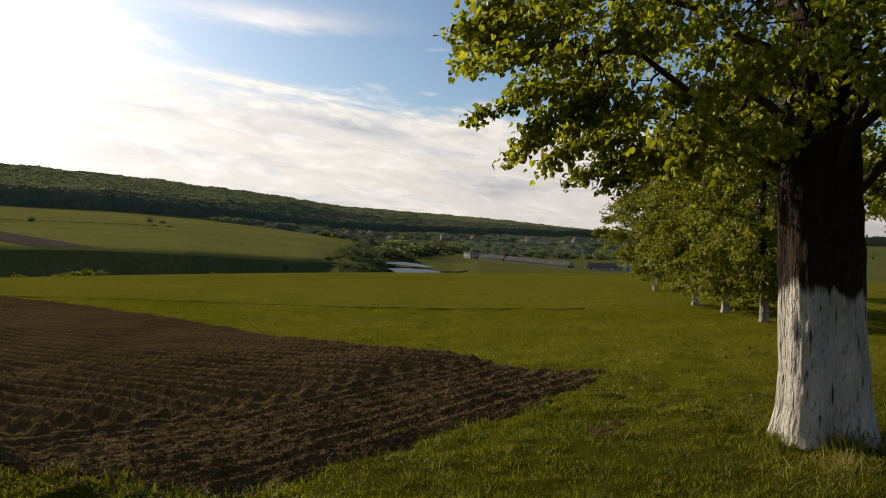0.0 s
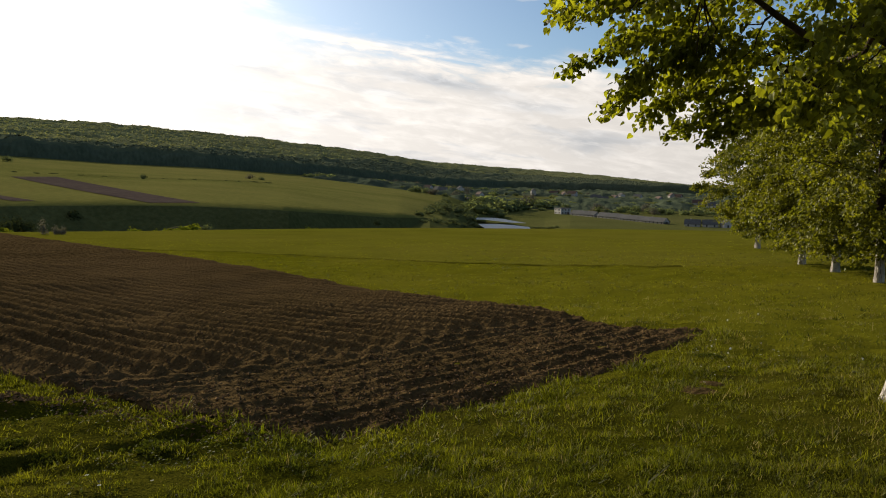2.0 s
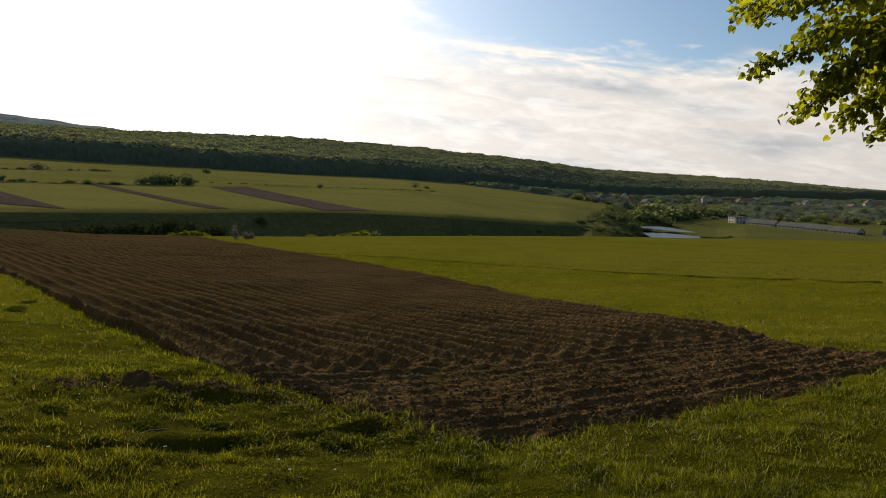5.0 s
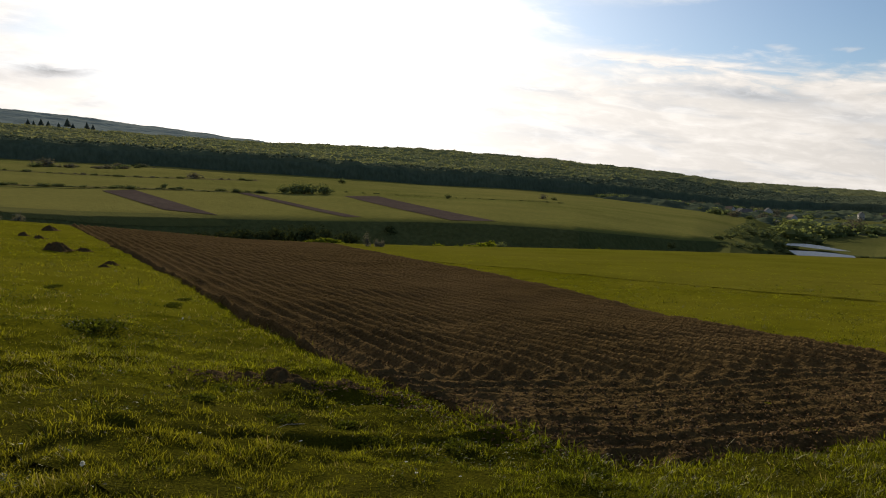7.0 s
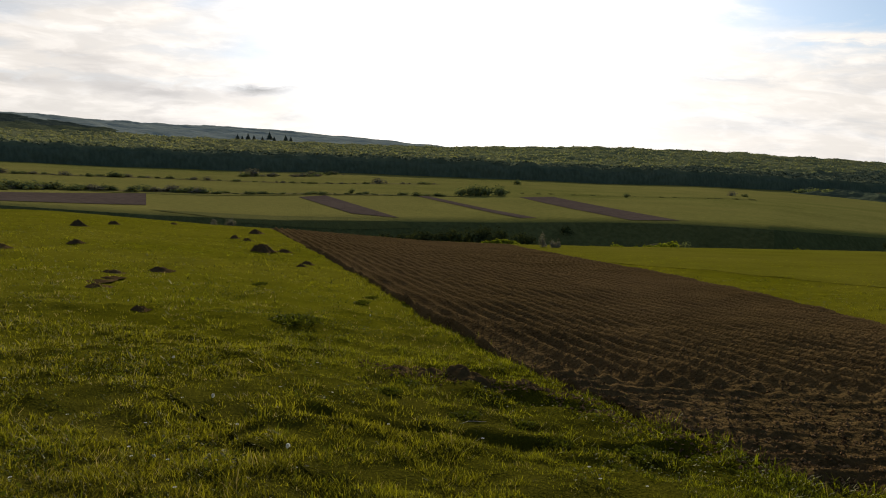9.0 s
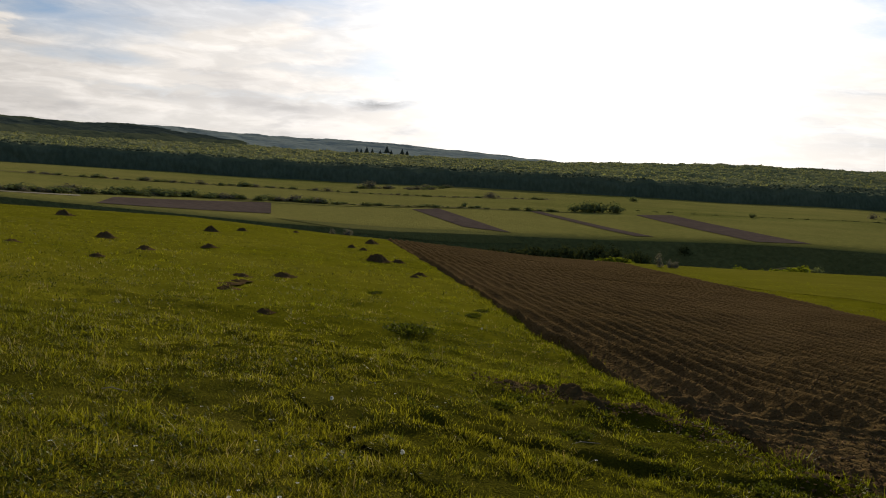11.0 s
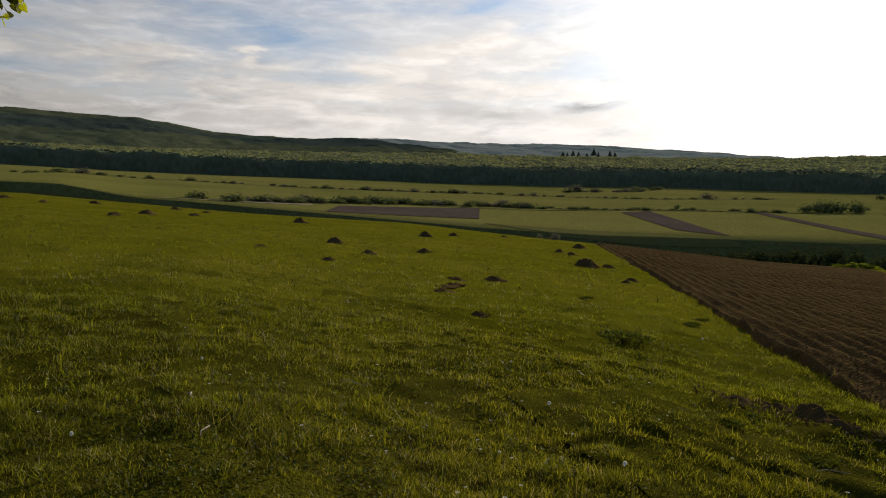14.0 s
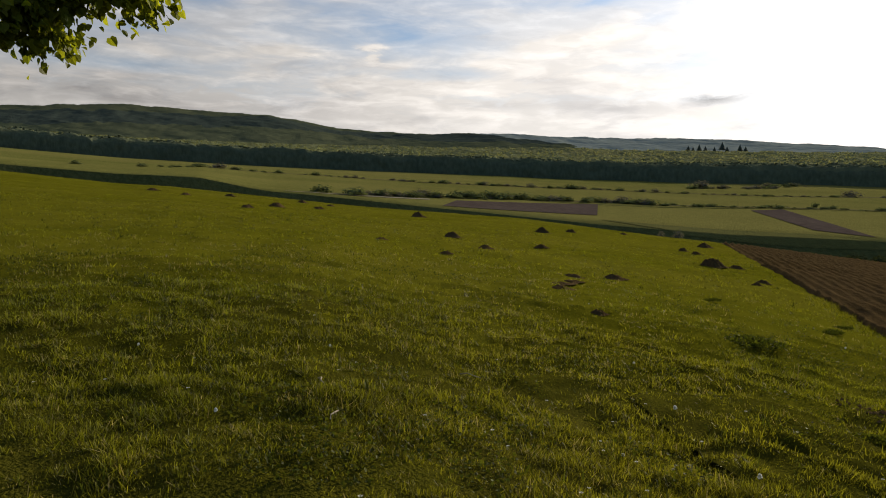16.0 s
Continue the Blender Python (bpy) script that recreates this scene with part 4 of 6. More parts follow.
CORE = np.array([(1, 0, 0), (0, 1, 0), (-1, 0, 0), (0, -1, 0), (0, 0, 1), (0, 0, -1)], float)
CORE_TRIS = np.array([(0, 1, 4), (1, 2, 4), (2, 3, 4), (3, 0, 4), (1, 0, 5), (2, 1, 5), (3, 2, 5), (0, 3, 5)])


def leafy(x, y, z, wide, tall, count, rng, foot=0.25, core=0.9, card=(0.2, 0.42)):
    """Crowns of leafy facets round a dense inside."""
    v, f = clumps(x, y, z, wide, tall, count, rng, foot, card)
    half = tall * (1 - foot) / 2
    c = np.stack([x, y, z + tall * foot + half], -1)
    size = np.stack([wide / 2, wide / 2, half], -1) * core
    cv = (c[:, None] + CORE[None] * size[:, None] * rng.uniform(0.85, 1.1, (len(x), 6, 1))).reshape(-1, 3)
    cf = (CORE_TRIS[None] + (np.arange(len(x)) * 6)[:, None, None]).reshape(-1, 3) + len(v)
    return np.concatenate([v, cv]), [f, cf]


def domes(x, y, cell, seed):
    """Rounded crowns standing side by side: 0 in the gaps, up to 1 at their tops."""
    best = np.zeros(np.shape(x))
    i, j = np.floor(x / cell), np.floor(y / cell)
    for di in (-1, 0, 1):
        for dj in (-1, 0, 1):
            p, q = i + di, j + dj
            jx = 0.5 + 0.42 * soft_noise(p + 0.0, q + 0.0, seed)
            jy = 0.5 + 0.42 * soft_noise(p + 0.0, q + 0.0, seed + 1)
            s = 0.8 + 0.25 * soft_noise(p + 0.0, q + 0.0, seed + 2)
            d2 = (x / cell - p - jx) ** 2 + (y / cell - q - jy) ** 2
            best = np.maximum(best, s * np.sqrt(np.clip(1 - d2 / (0.62 + 0.2 * s) ** 2, 0, 1)))
    return best


def roof_height(x, y, deep):
    """Height of the leaf roof above the ground of the hill wood, by the depth behind its front."""
    base = np.interp(deep, [0, 30, 90], [11.5, 10.0, 8.8])
    return base + 3.6 * domes(x, y, 7.5, 51) + 1.6 * soft_noise(x / 16, y / 16, 9) + 0.5 * soft_noise(x / 2.1, y / 2.1, 12)


def dim_wood(az, x, y):
    """How far up from the front the shade painted into the leaf colour reaches."""
    return np.interp(az, [-38, 12, 18, 30, 75, 100], [230, 230, 120, 65, 55, 40]) * (1 + 0.35 * soft_noise(x / 60, y / 60, 55) + 0.2 * soft_noise(x / 22, y / 22, 56))


def wood_sheet(name, az0, az1, step, front, deep, mat, label, height, wall=True):
    az = np.arange(az0, az1, step)
    rows = np.concatenate([np.zeros(9), deep]) if wall else deep
    r = front(az)[None] + rows[:, None]
    share = np.concatenate([np.linspace(0, 0.97, 9), np.ones(len(deep))]) if wall else np.ones(len(deep))
    x, y = -np.sin(np.radians(az))[None] * r, np.cos(np.radians(az))[None] * r
    z = ground_z(x, y) - 1 + share[:, None] * (height(x, y, rows[:, None] + 0 * r) + 1)
    # the front bulges crown by crown and leans back towards its top
    arc = np.radians(az)[None] * front(az)[None] + 0 * r
    bulge = np.where(share[:, None] < 0.99, 2.2 * domes(arc, share[:, None] * 13 + 0 * arc, 6.0, 61) + 0.8 * soft_noise(arc / 1.9, share[:, None] * 9 + 0 * arc, 62) - 3.5 * share[:, None] ** 4, 0)
    x, y = x + np.sin(np.radians(az))[None] * bulge, y - np.cos(np.radians(az))[None] * bulge
    me = mesh_of(name, np.stack([x, y, z], -1).reshape(-1, 3), grid_faces(len(rows), len(az)), mat)
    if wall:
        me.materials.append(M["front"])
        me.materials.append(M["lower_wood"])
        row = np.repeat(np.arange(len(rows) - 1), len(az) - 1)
        # above the village the front's shade is carried up the lower slope in the leaf colour
        reach = dim_wood(az[None, :-1], x[:-1, :-1], y[:-1, :-1])
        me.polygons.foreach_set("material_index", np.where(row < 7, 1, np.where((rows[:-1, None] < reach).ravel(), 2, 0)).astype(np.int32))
    tagged(new(name, me), label, "woods", kind="stuff")
    return me


def tufts(name, az, r, height, size, mat, label, rng):
    """Loose leafy tufts that break the outline of the crowns."""
    x, y = -np.sin(np.radians(az)) * r, np.cos(np.radians(az)) * r
    n = len(x)
    c = np.stack([x, y, ground_z(x, y) + height(x, y, r - WOOD_R(az)) + rng.uniform(-0.3, 0.45, n)], -1)
    nz = rng.normal(0, 0.7, (n, 3)) + (0, 0, 0.7)
    nz /= np.linalg.norm(nz, axis=1, keepdims=True)
    ax = np.cross(nz, rng.normal(0, 1, nz.shape))
    ax /= np.linalg.norm(ax, axis=1, keepdims=True)
    ay = np.cross(nz, ax)
    s = (size * rng.uniform(0.5, 1.2, n))[:, None, None]
    v = c[:, None] + s * (CARD[None, :, :1] * ax[:, None] + CARD[None, :, 1:2] * ay[:, None] + CARD[None, :, 2:] * nz[:, None])
    f = CARD_FACE[None] + (np.arange(n) * 4)[:, None, None]
    tagged(new(name, mesh_of(name, v.reshape(-1, 3), f.reshape(-1, 4), mat, False)), label, "woods", kind="stuff")


def build_woods():
    rng = np.random.default_rng(21)
    deep = np.concatenate([np.linspace(3.2, 70, 26), np.linspace(73.5, 480, 112)])
    wood_sheet("hill_wood", -38, 120, 0.24, WOOD_R, deep, M["wood_leaf"], "spring-green broadleaf wood with a dark tall front", roof_height)
    az = rng.uniform(-38, 120, 62000)
    deep = 3 + 470 * rng.random(62000)
    r = WOOD_R(az) + deep
    # old marks the tufts that take the shade-darkened colour
    old = deep < dim_wood(az, -np.sin(np.radians(az)) * r, np.cos(np.radians(az)) * r)
    tufts("hill_wood_tufts", az[~old], r[~old], roof_height, 1.8, M["wood_leaf"], "leafy tops of the broadleaf wood", rng)
    tufts("old_wood_tufts", az[old], r[old], roof_height, 1.8, M["lower_wood"], "leafy tops coloured darker for the shade of the wood's front", rng)

    def far_height(x, y, deep):
        return 3 + 2.6 * domes(x, y, 11.0, 71) + 2.5 * soft_noise(x / 40, y / 40, 73)

    far = wood_sheet("far_wood", 38, 120, 0.2, lambda az: FAR_R(az) - 520, np.linspace(0, 535, 90), M["haze_leaf"], "wooded hill and a distant wooded ridge", far_height, False)
    far.materials.append(M["upper_belt"])
    deep, az = np.meshgrid(np.linspace(0, 1, 89), np.arange(38, 119.8, 0.2), indexing="ij")
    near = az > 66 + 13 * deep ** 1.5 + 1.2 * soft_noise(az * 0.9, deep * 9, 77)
    # a darker belt runs along the upper slope
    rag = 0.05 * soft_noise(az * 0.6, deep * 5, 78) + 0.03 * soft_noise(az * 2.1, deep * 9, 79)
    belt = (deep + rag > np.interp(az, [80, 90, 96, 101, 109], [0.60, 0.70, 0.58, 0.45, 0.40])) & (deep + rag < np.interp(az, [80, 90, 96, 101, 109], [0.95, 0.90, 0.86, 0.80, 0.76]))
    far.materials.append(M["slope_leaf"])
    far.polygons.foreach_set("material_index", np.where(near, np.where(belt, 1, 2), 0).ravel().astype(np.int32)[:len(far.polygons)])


build_woods()
# ---- fields, hedges and trees on the far side of the valley ----
def at(x, y, dz=0.0):
    return (x, y, float(ground_z(x, y)) + dz)


def by_angle(az, r):
    return (-math.sin(radians(az)) * r, math.cos(radians(az)) * r)


def laid(name, corners, mat, label, lift=0.12, steps=24, category="field"):
    """A four-cornered patch laid over the land."""
    a, b, c, d = [np.array(p, float) for p in corners]
    u, v = np.meshgrid(np.linspace(0, 1, steps), np.linspace(0, 1, steps), indexing="ij")
    u, v = u[..., None], v[..., None]
    p = (a * (1 - u) + b * u) * (1 - v) + (d * (1 - u) + c * u) * v
    x, y = p[..., 0], p[..., 1]
    far = np.clip((np.hypot(x, y) - 420) / 300, 0, 1)
    z = ground_z(x, y) + humps(x, y) + far * 0.8 * soft_noise(x / 60, y / 60, 5) + lift
    me = mesh_of(name, np.stack([x, y, z], -1).reshape(-1, 3), grid_faces(steps, steps), mat)
    return tagged(new(name, me), label, category, kind="structure")


laid("ploughed_strip", ((-209, 134), (-214, 149), (-130, 112.5), (-145.5, 109.3)), M["far_soil"], "narrow ploughed strip among green fields")
laid("ploughed_strip", ((-202, 184), (-202, 189.5), (-111, 143), (-113.7, 139.4)), M["far_soil"], "thin ploughed strip among green fields")
laid("ploughed_strip", ((-185, 226), (-183.5, 248), (-82.3, 164), (-90.6, 154.5)), M["far_soil"], "long ploughed strip running to the bank")
laid("ploughed_strip", ((-193, 33.4), (-220, 85.8), (-173, 67.4), (-165.4, 25.2)), M["far_soil"], "broad ploughed patch beside a hedge")
laid("dirt_track", ((-166.3, -12), (-191, 25.5), (-186, 25), (-165, -12)), M["path"], "pale dirt track along the bank", category="track")


laid("meadow_strip", ((-160, 63), (-137, 102), (-120, 107.5), (-140, 72)), M["valley"], "greener strip of meadow along the bank")


def ditch(points, wide, mat=None, label="dark overgrown field ditch", lift=0.14):
    for (ax, ay), (bx, by) in zip(points, points[1:]):
        w = Vector((bx - ax, by - ay)).normalized() * wide / 2
        laid("ditch", ((ax - w.y, ay + w.x), (bx - w.y, by + w.x), (bx + w.y, by - w.x), (ax + w.y, ay - w.x)), mat or M["bank"], label, lift, 10, "ditch")


ditch(((-197, 272), (-164, 308), (-142, 367)), 2.0)
ditch(((-217, 104), (-219, 145), (-205, 185), (-196, 205)), 2.2)
ditch(((-174, 0), (-195, 20), (-222, 58), (-217, 104)), 2.2)
ditch(((-330, 40), (-335, 80), (-345, 140), (-326, 176), (-300, 220)), 2.0)


def tuft_mesh(name, mat, seed, count=90, tall=1.0, foot=0.0, blobs=5, core=0.6, card=(0.1, 0.22)):
    """A shrub of a few leafy lobes, one metre wide."""
    rng = np.random.default_rng(seed)
    a = rng.uniform(0, 2 * np.pi, blobs)
    q = rng.uniform(0.05, 0.3, blobs)
    w = rng.uniform(0.4, 0.65, blobs)
    v, f = leafy(np.cos(a) * q, np.sin(a) * q, rng.uniform(-0.05, 0.1, blobs), w, tall * rng.uniform(0.6, 1.0, blobs), count // blobs, rng, foot, core, card)
    return mesh_of(name, v, f, mat, False)


SHRUBS = [tuft_mesh("shrub", M["bush_leaf"], k, 170, 0.9, 0, 7, 0.45) for k in (1, 2, 3)]
BRIGHT = [tuft_mesh("bright_shrub", M["bright_bush"], k, 420, 0.8, 0, 7) for k in (4, 5)]
BROWN = [tuft_mesh("brown_shrub", M["brown_bush"], k, 280, 1.0, 0, 9, 0.34, (0.08, 0.17)) for k in (6, 7)]
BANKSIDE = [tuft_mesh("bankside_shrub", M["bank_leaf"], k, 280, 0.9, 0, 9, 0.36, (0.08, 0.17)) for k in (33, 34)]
FINE = [tuft_mesh("bank_shrub", M["bush_leaf"], k, 280, 0.9, 0, 9, 0.36, (0.08, 0.17)) for k in (31, 32)]
ROUND = [tuft_mesh("round_crown", M["garden_leaf"], k, 264, 0.9, 0.0, 12, 0.66, (0.09, 0.19)) for k in (41, 42, 43)]
tv, tf = tube([(0, 0, -0.05), (0.01, 0, 0.2), (0.0, 0.01, 0.5)], [0.035, 0.028, 0.015], 7)
STEM = mesh_of("tree_stem", tv, tf, M["bark"])
rs = random.Random(5)


def shrub(x, y, wide, tall, meshes, label, group="", name="shrub", dz=0.0):
    ob = new(name, rs.choice(meshes))
    ob.matrix_world = pose(*at(x, y, dz - 0.1 - 0.2 * tall), 0, 0, rs.uniform(0, 360)) @ Matrix.Diagonal((wide, wide, tall * 1.2, 1))
    return tagged(ob, label, "bush", group)


def small_tree(x, y, wide, tall, label, group, meshes):
    ob = thing("tree", at(x, y), label, "tree", group, turn=rs.uniform(0, 360))
    trunk, crown = part("trunk", STEM, ob), part("crown", rs.choice(meshes), ob)
    trunk.scale, crown.scale, crown.location = (wide, wide, tall * 0.6), (wide, wide, tall * 1.2), (0, 0, tall * -0.2)
    return ob


def hedge(points, count, wide, tall, gap=0.25, meshes=SHRUBS, spread=1.5):
    pts = [np.array(p, float) for p in points]
    runs = [np.linalg.norm(b - a) for a, b in zip(pts, pts[1:])]
    count = int(count * 1.1)
    for k in range(count):
        s = (k + rs.uniform(-0.4, 0.4)) / count * sum(runs)
        for a, b, run in zip(pts, pts[1:], runs):
            if s <= run:
                break
            s -= run
        p = a + (b - a) * min(max(s / run, 0), 1)
        if rs.random() < gap:
            continue
        size = 0.35 + 0.75 * rs.random() ** 1.8 + (0.5 if rs.random() < 0.08 else 0)
        shrub(p[0] + rs.gauss(0, spread), p[1] + rs.gauss(0, spread), wide * size * 1.9, tall * size * 1.1, meshes, "dark green shrub in a field hedge", "hedgerow shrubs", "hedge_shrub")


ditch(((-176, 0), (-196, 20), (-224, 58), (-234, 93), (-228, 112)), 6.0, M["scrub"], "strip of dry rough scrub along a hedge", 0.10)
ditch(((-228, 112), (-226, 150), (-199, 200)), 5.0, M["scrub"], "strip of dry rough scrub along a hedge", 0.10)
ditch(((-330, -60), (-345, -14), (-330, 40), (-335, 80), (-345, 140), (-326, 176), (-300, 220), (-300, 290)), 9.0, M["scrub"], "strip of dry rough scrub along a hedge", 0.10)
hedge(((-176, 0), (-196, 20), (-224, 58), (-234, 93), (-228, 112)), 92, 4.4, 2.5, 0.15, SHRUBS + FINE + BROWN)
hedge(((-228, 112), (-226, 150), (-199, 200)), 46, 3.4, 1.5, 0.2)
hedge(((-330, -60), (-345, -14), (-330, 40), (-335, 80), (-345, 140), (-326, 176)), 80, 4.0, 2.1, 0.3, SHRUBS + BROWN)
hedge(((-326, 176), (-300, 220), (-300, 290)), 40, 4.0, 1.9, 0.3, SHRUBS + BROWN, 2.5)
hedge(((-400, 212), (-404, 258), (-450, 320)), 40, 6.0, 2.8, 0.15, SHRUBS + BROWN, 7.0)
hedge(((-215, 255), (-205, 262), (-197, 272), (-164, 308), (-142, 367)), 22, 3.0, 0.8, 0.3)
hedge(((-205, -72), (-240, -64), (-280, -60), (-330, -60)), 16, 4.0, 2.0, 0.3)
for x, y, w, h in ((-201.6, 209, 7, 5), (-200, 213, 7, 6.5), (-198.6, 217, 8, 7.5), (-198.5, 222, 7, 5.5), (-197, 227, 6, 7), (-199, 232, 5, 5.5), (-203, 219, 6, 6)):
    small_tree(x, y, w * 1.15, h * 0.85, "grey-green bushy tree in a copse amid the fields", "copse trees", SHRUBS + FINE)
for x, y in ((-206, 238), (-208, 243), (-211, 249)):
    shrub(x, y, 5, 1.8, SHRUBS, "low dark shrub beside the copse", "copse shrubs")
for x, y, w, h in ((-170, 286, 3.5, 4.0), (-301, 366, 7, 6), (-172, 406, 6, 4.5), (-222, 167, 3, 4.0), (-165, 408, 5, 3.5)):
    small_tree(x, y, w * 1.1, h * 0.7, "lone small tree on the terrace meadow", "lone trees", BROWN + FINE)

ditch(BROOK, 0.26, M["turf"], "narrow dark furrow across the meadow", 0.03)
ditch(((-2.9, 42.3), (3.9, 41.5)), 0.2, M["turf"], "narrow dark furrow across the meadow", 0.025)

# the shrubs on the shaded river bank
TALL_SHRUBS = [(50.5, -2.5, 152, 7, 4, 0), (49, -2.4, 152, 8, 5, 0), (47.3, -2.1, 150, 8, 6, 0), (45.6, -2.2, 150, 8, 6, 0), (44.2, -1.9, 150, 7, 6.5, 2), (43.0, -1.8, 150, 7, 7, 2), (42.0, -1.65, 150, 6, 7.5, 2), (40.8, -2.0, 150, 7, 6.5, 0), (39.7, -2.3, 152, 7, 6, 2), (38.6, -2.8, 152, 6, 4, 2)]
LOW_SHRUBS = [(35.5, -2.15, 165, 4.5, 3.5, 2), (52.5, -2.6, 150, 8, 4, 0), (54.5, -2.7, 150, 8, 4, 0), (57, -2.5, 148, 7, 3.5, 0), (46.4, -2.6, 148, 7, 4, 2), (41.5, -2.7, 146, 8, 4, 0), (33.4, -3.6, 150, 3, 3.5, 1), (31.5, -3.4, 150, 4.5, 4.2, 1), (18.3, -3.6, 165, 4.5, 4.2, 1), (12.8, -3.3, 185, 3.0, 2.5, 0)]
for az, up, r, w, h, kind in TALL_SHRUBS + LOW_SHRUBS:
    x, y = by_angle(az, r)
    base = float(ground_z(x, y))
    top = math.hypot(x, y) * math.tan(radians(up))
    shrub(x, y, w * 0.85, h * 0.7, (BANKSIDE, BRIGHT, BANKSIDE)[kind], ("green shrub on the river bank, darkened as in shade", "yellow-green bush below the river bank", "low dark shrub on the shaded river bank")[kind], "bank shrubs", dz=top - h * 0.78 - base)
# grassy knoll with bushes on the valley floor
kx, ky = by_angle(27.8, 140)
n_a, n_r = 48, 14
a, q = np.meshgrid(np.linspace(0, 2 * np.pi, n_a, endpoint=False), np.linspace(0, 1, n_r), indexing="xy")
kz = float(ground_z(kx, ky))
lx, ly = np.cos(a) * q * 11.5, np.sin(a) * q * 6
turn = radians(27.8)
vx, vy = kx + lx * math.cos(turn) - ly * math.sin(turn), ky + lx * math.sin(turn) + ly * math.cos(turn)
top = 140 * math.tan(radians(-3.30)) - kz
vz = kz - 0.4 + top * (np.cos(np.pi * q) * 0.5 + 0.5) ** 0.75 * 0.85 + 0.30 * soft_noise(vx * 0.4, vy * 0.4, 3) + 0.22 * soft_noise(vx * 1.1, vy * 1.1, 4)
me = mesh_of("knoll", np.stack([vx, vy, vz], -1).reshape(-1, 3), grid_faces(n_r, n_a, True), M["scrub"])
tagged(new("knoll", me), "grassy knoll at the foot of the river bank", "ground", kind="structure")
for az, r, w, h, up in ((27.3, 133, 4.6, 4.2, -3.32), (29.0, 133, 4.2, 3.0, -3.72), (28.2, 132, 3.4, 2.6, -3.62), (26.4, 133, 3.0, 2.4, -3.6), (30.0, 134, 3.0, 2.0, -3.9)):
    x, y = by_angle(az, r)
    shrub(x, y, w, h, BRIGHT if az > 27 else SHRUBS, "yellow-green bush on the grassy knoll", "knoll shrubs", dz=r * math.tan(radians(up)) - h * 0.85 - float(ground_z(x, y)))
# bushes at the far end of the ploughed field
for az, r, w, h in ((40.9, 78, 2.6, 1.2), (40.0, 78, 2.4, 1.0), (41.8, 78, 2.4, 0.9)):
    shrub(*by_angle(az, r), w, h, BRIGHT, "low yellow-green bush at the field end", "field-end shrubs", dz=0.1)
for az, r, h in ((37.35, 70, 1.5), (36.5, 70, 1.1), (36.2, 70, 1.0)):
    shrub(*by_angle(az, r), 0.9, h, BROWN, "bare brown sapling at the meadow edge", "saplings")
shrub(*by_angle(62.6, 66.5), 1.3, 1.1, BROWN, "grey-brown sapling at the crest of the meadow", "saplings")
shrub(*by_angle(63.9, 67.5), 0.9, 0.8, BROWN, "grey-brown sapling at the crest of the meadow", "saplings")


# ---- the pond and the village ----
def sheet(name, ring, z, mat, label, category):
    pts = [by_angle(az, r) for az, r in ring]
    me = mesh_of(name, [(x, y, z) for x, y in pts], np.array([list(range(len(pts)))]), mat)
    return tagged(new(name, me), label, category, kind="structure")


LEVEL = -28.6
sheet("water", ((4.6, 500), (3.2, 500), (2.4, 486), (1.2, 458), (0.5, 443), (1.6, 445), (2.8, 458), (4.0, 474), (4.7, 478)), LEVEL, M["water"], "still pond reflecting the bright sky", "water")
sheet("water", ((4.5, 432), (3.0, 432), (1.6, 423), (0.3, 409), (0.0, 380), (3.6, 380), (4.1, 404)), LEVEL, M["water"], "still pond reflecting the bright sky", "water")
for k in range(20):
    az = 4.9 - k * 0.36
    shrub(*by_angle(az, 430 + 4 * math.sin(k)), 5.0, 1.8, SHRUBS, "dark reeds between two arms of the pond", "pond reeds", "reed_clump")


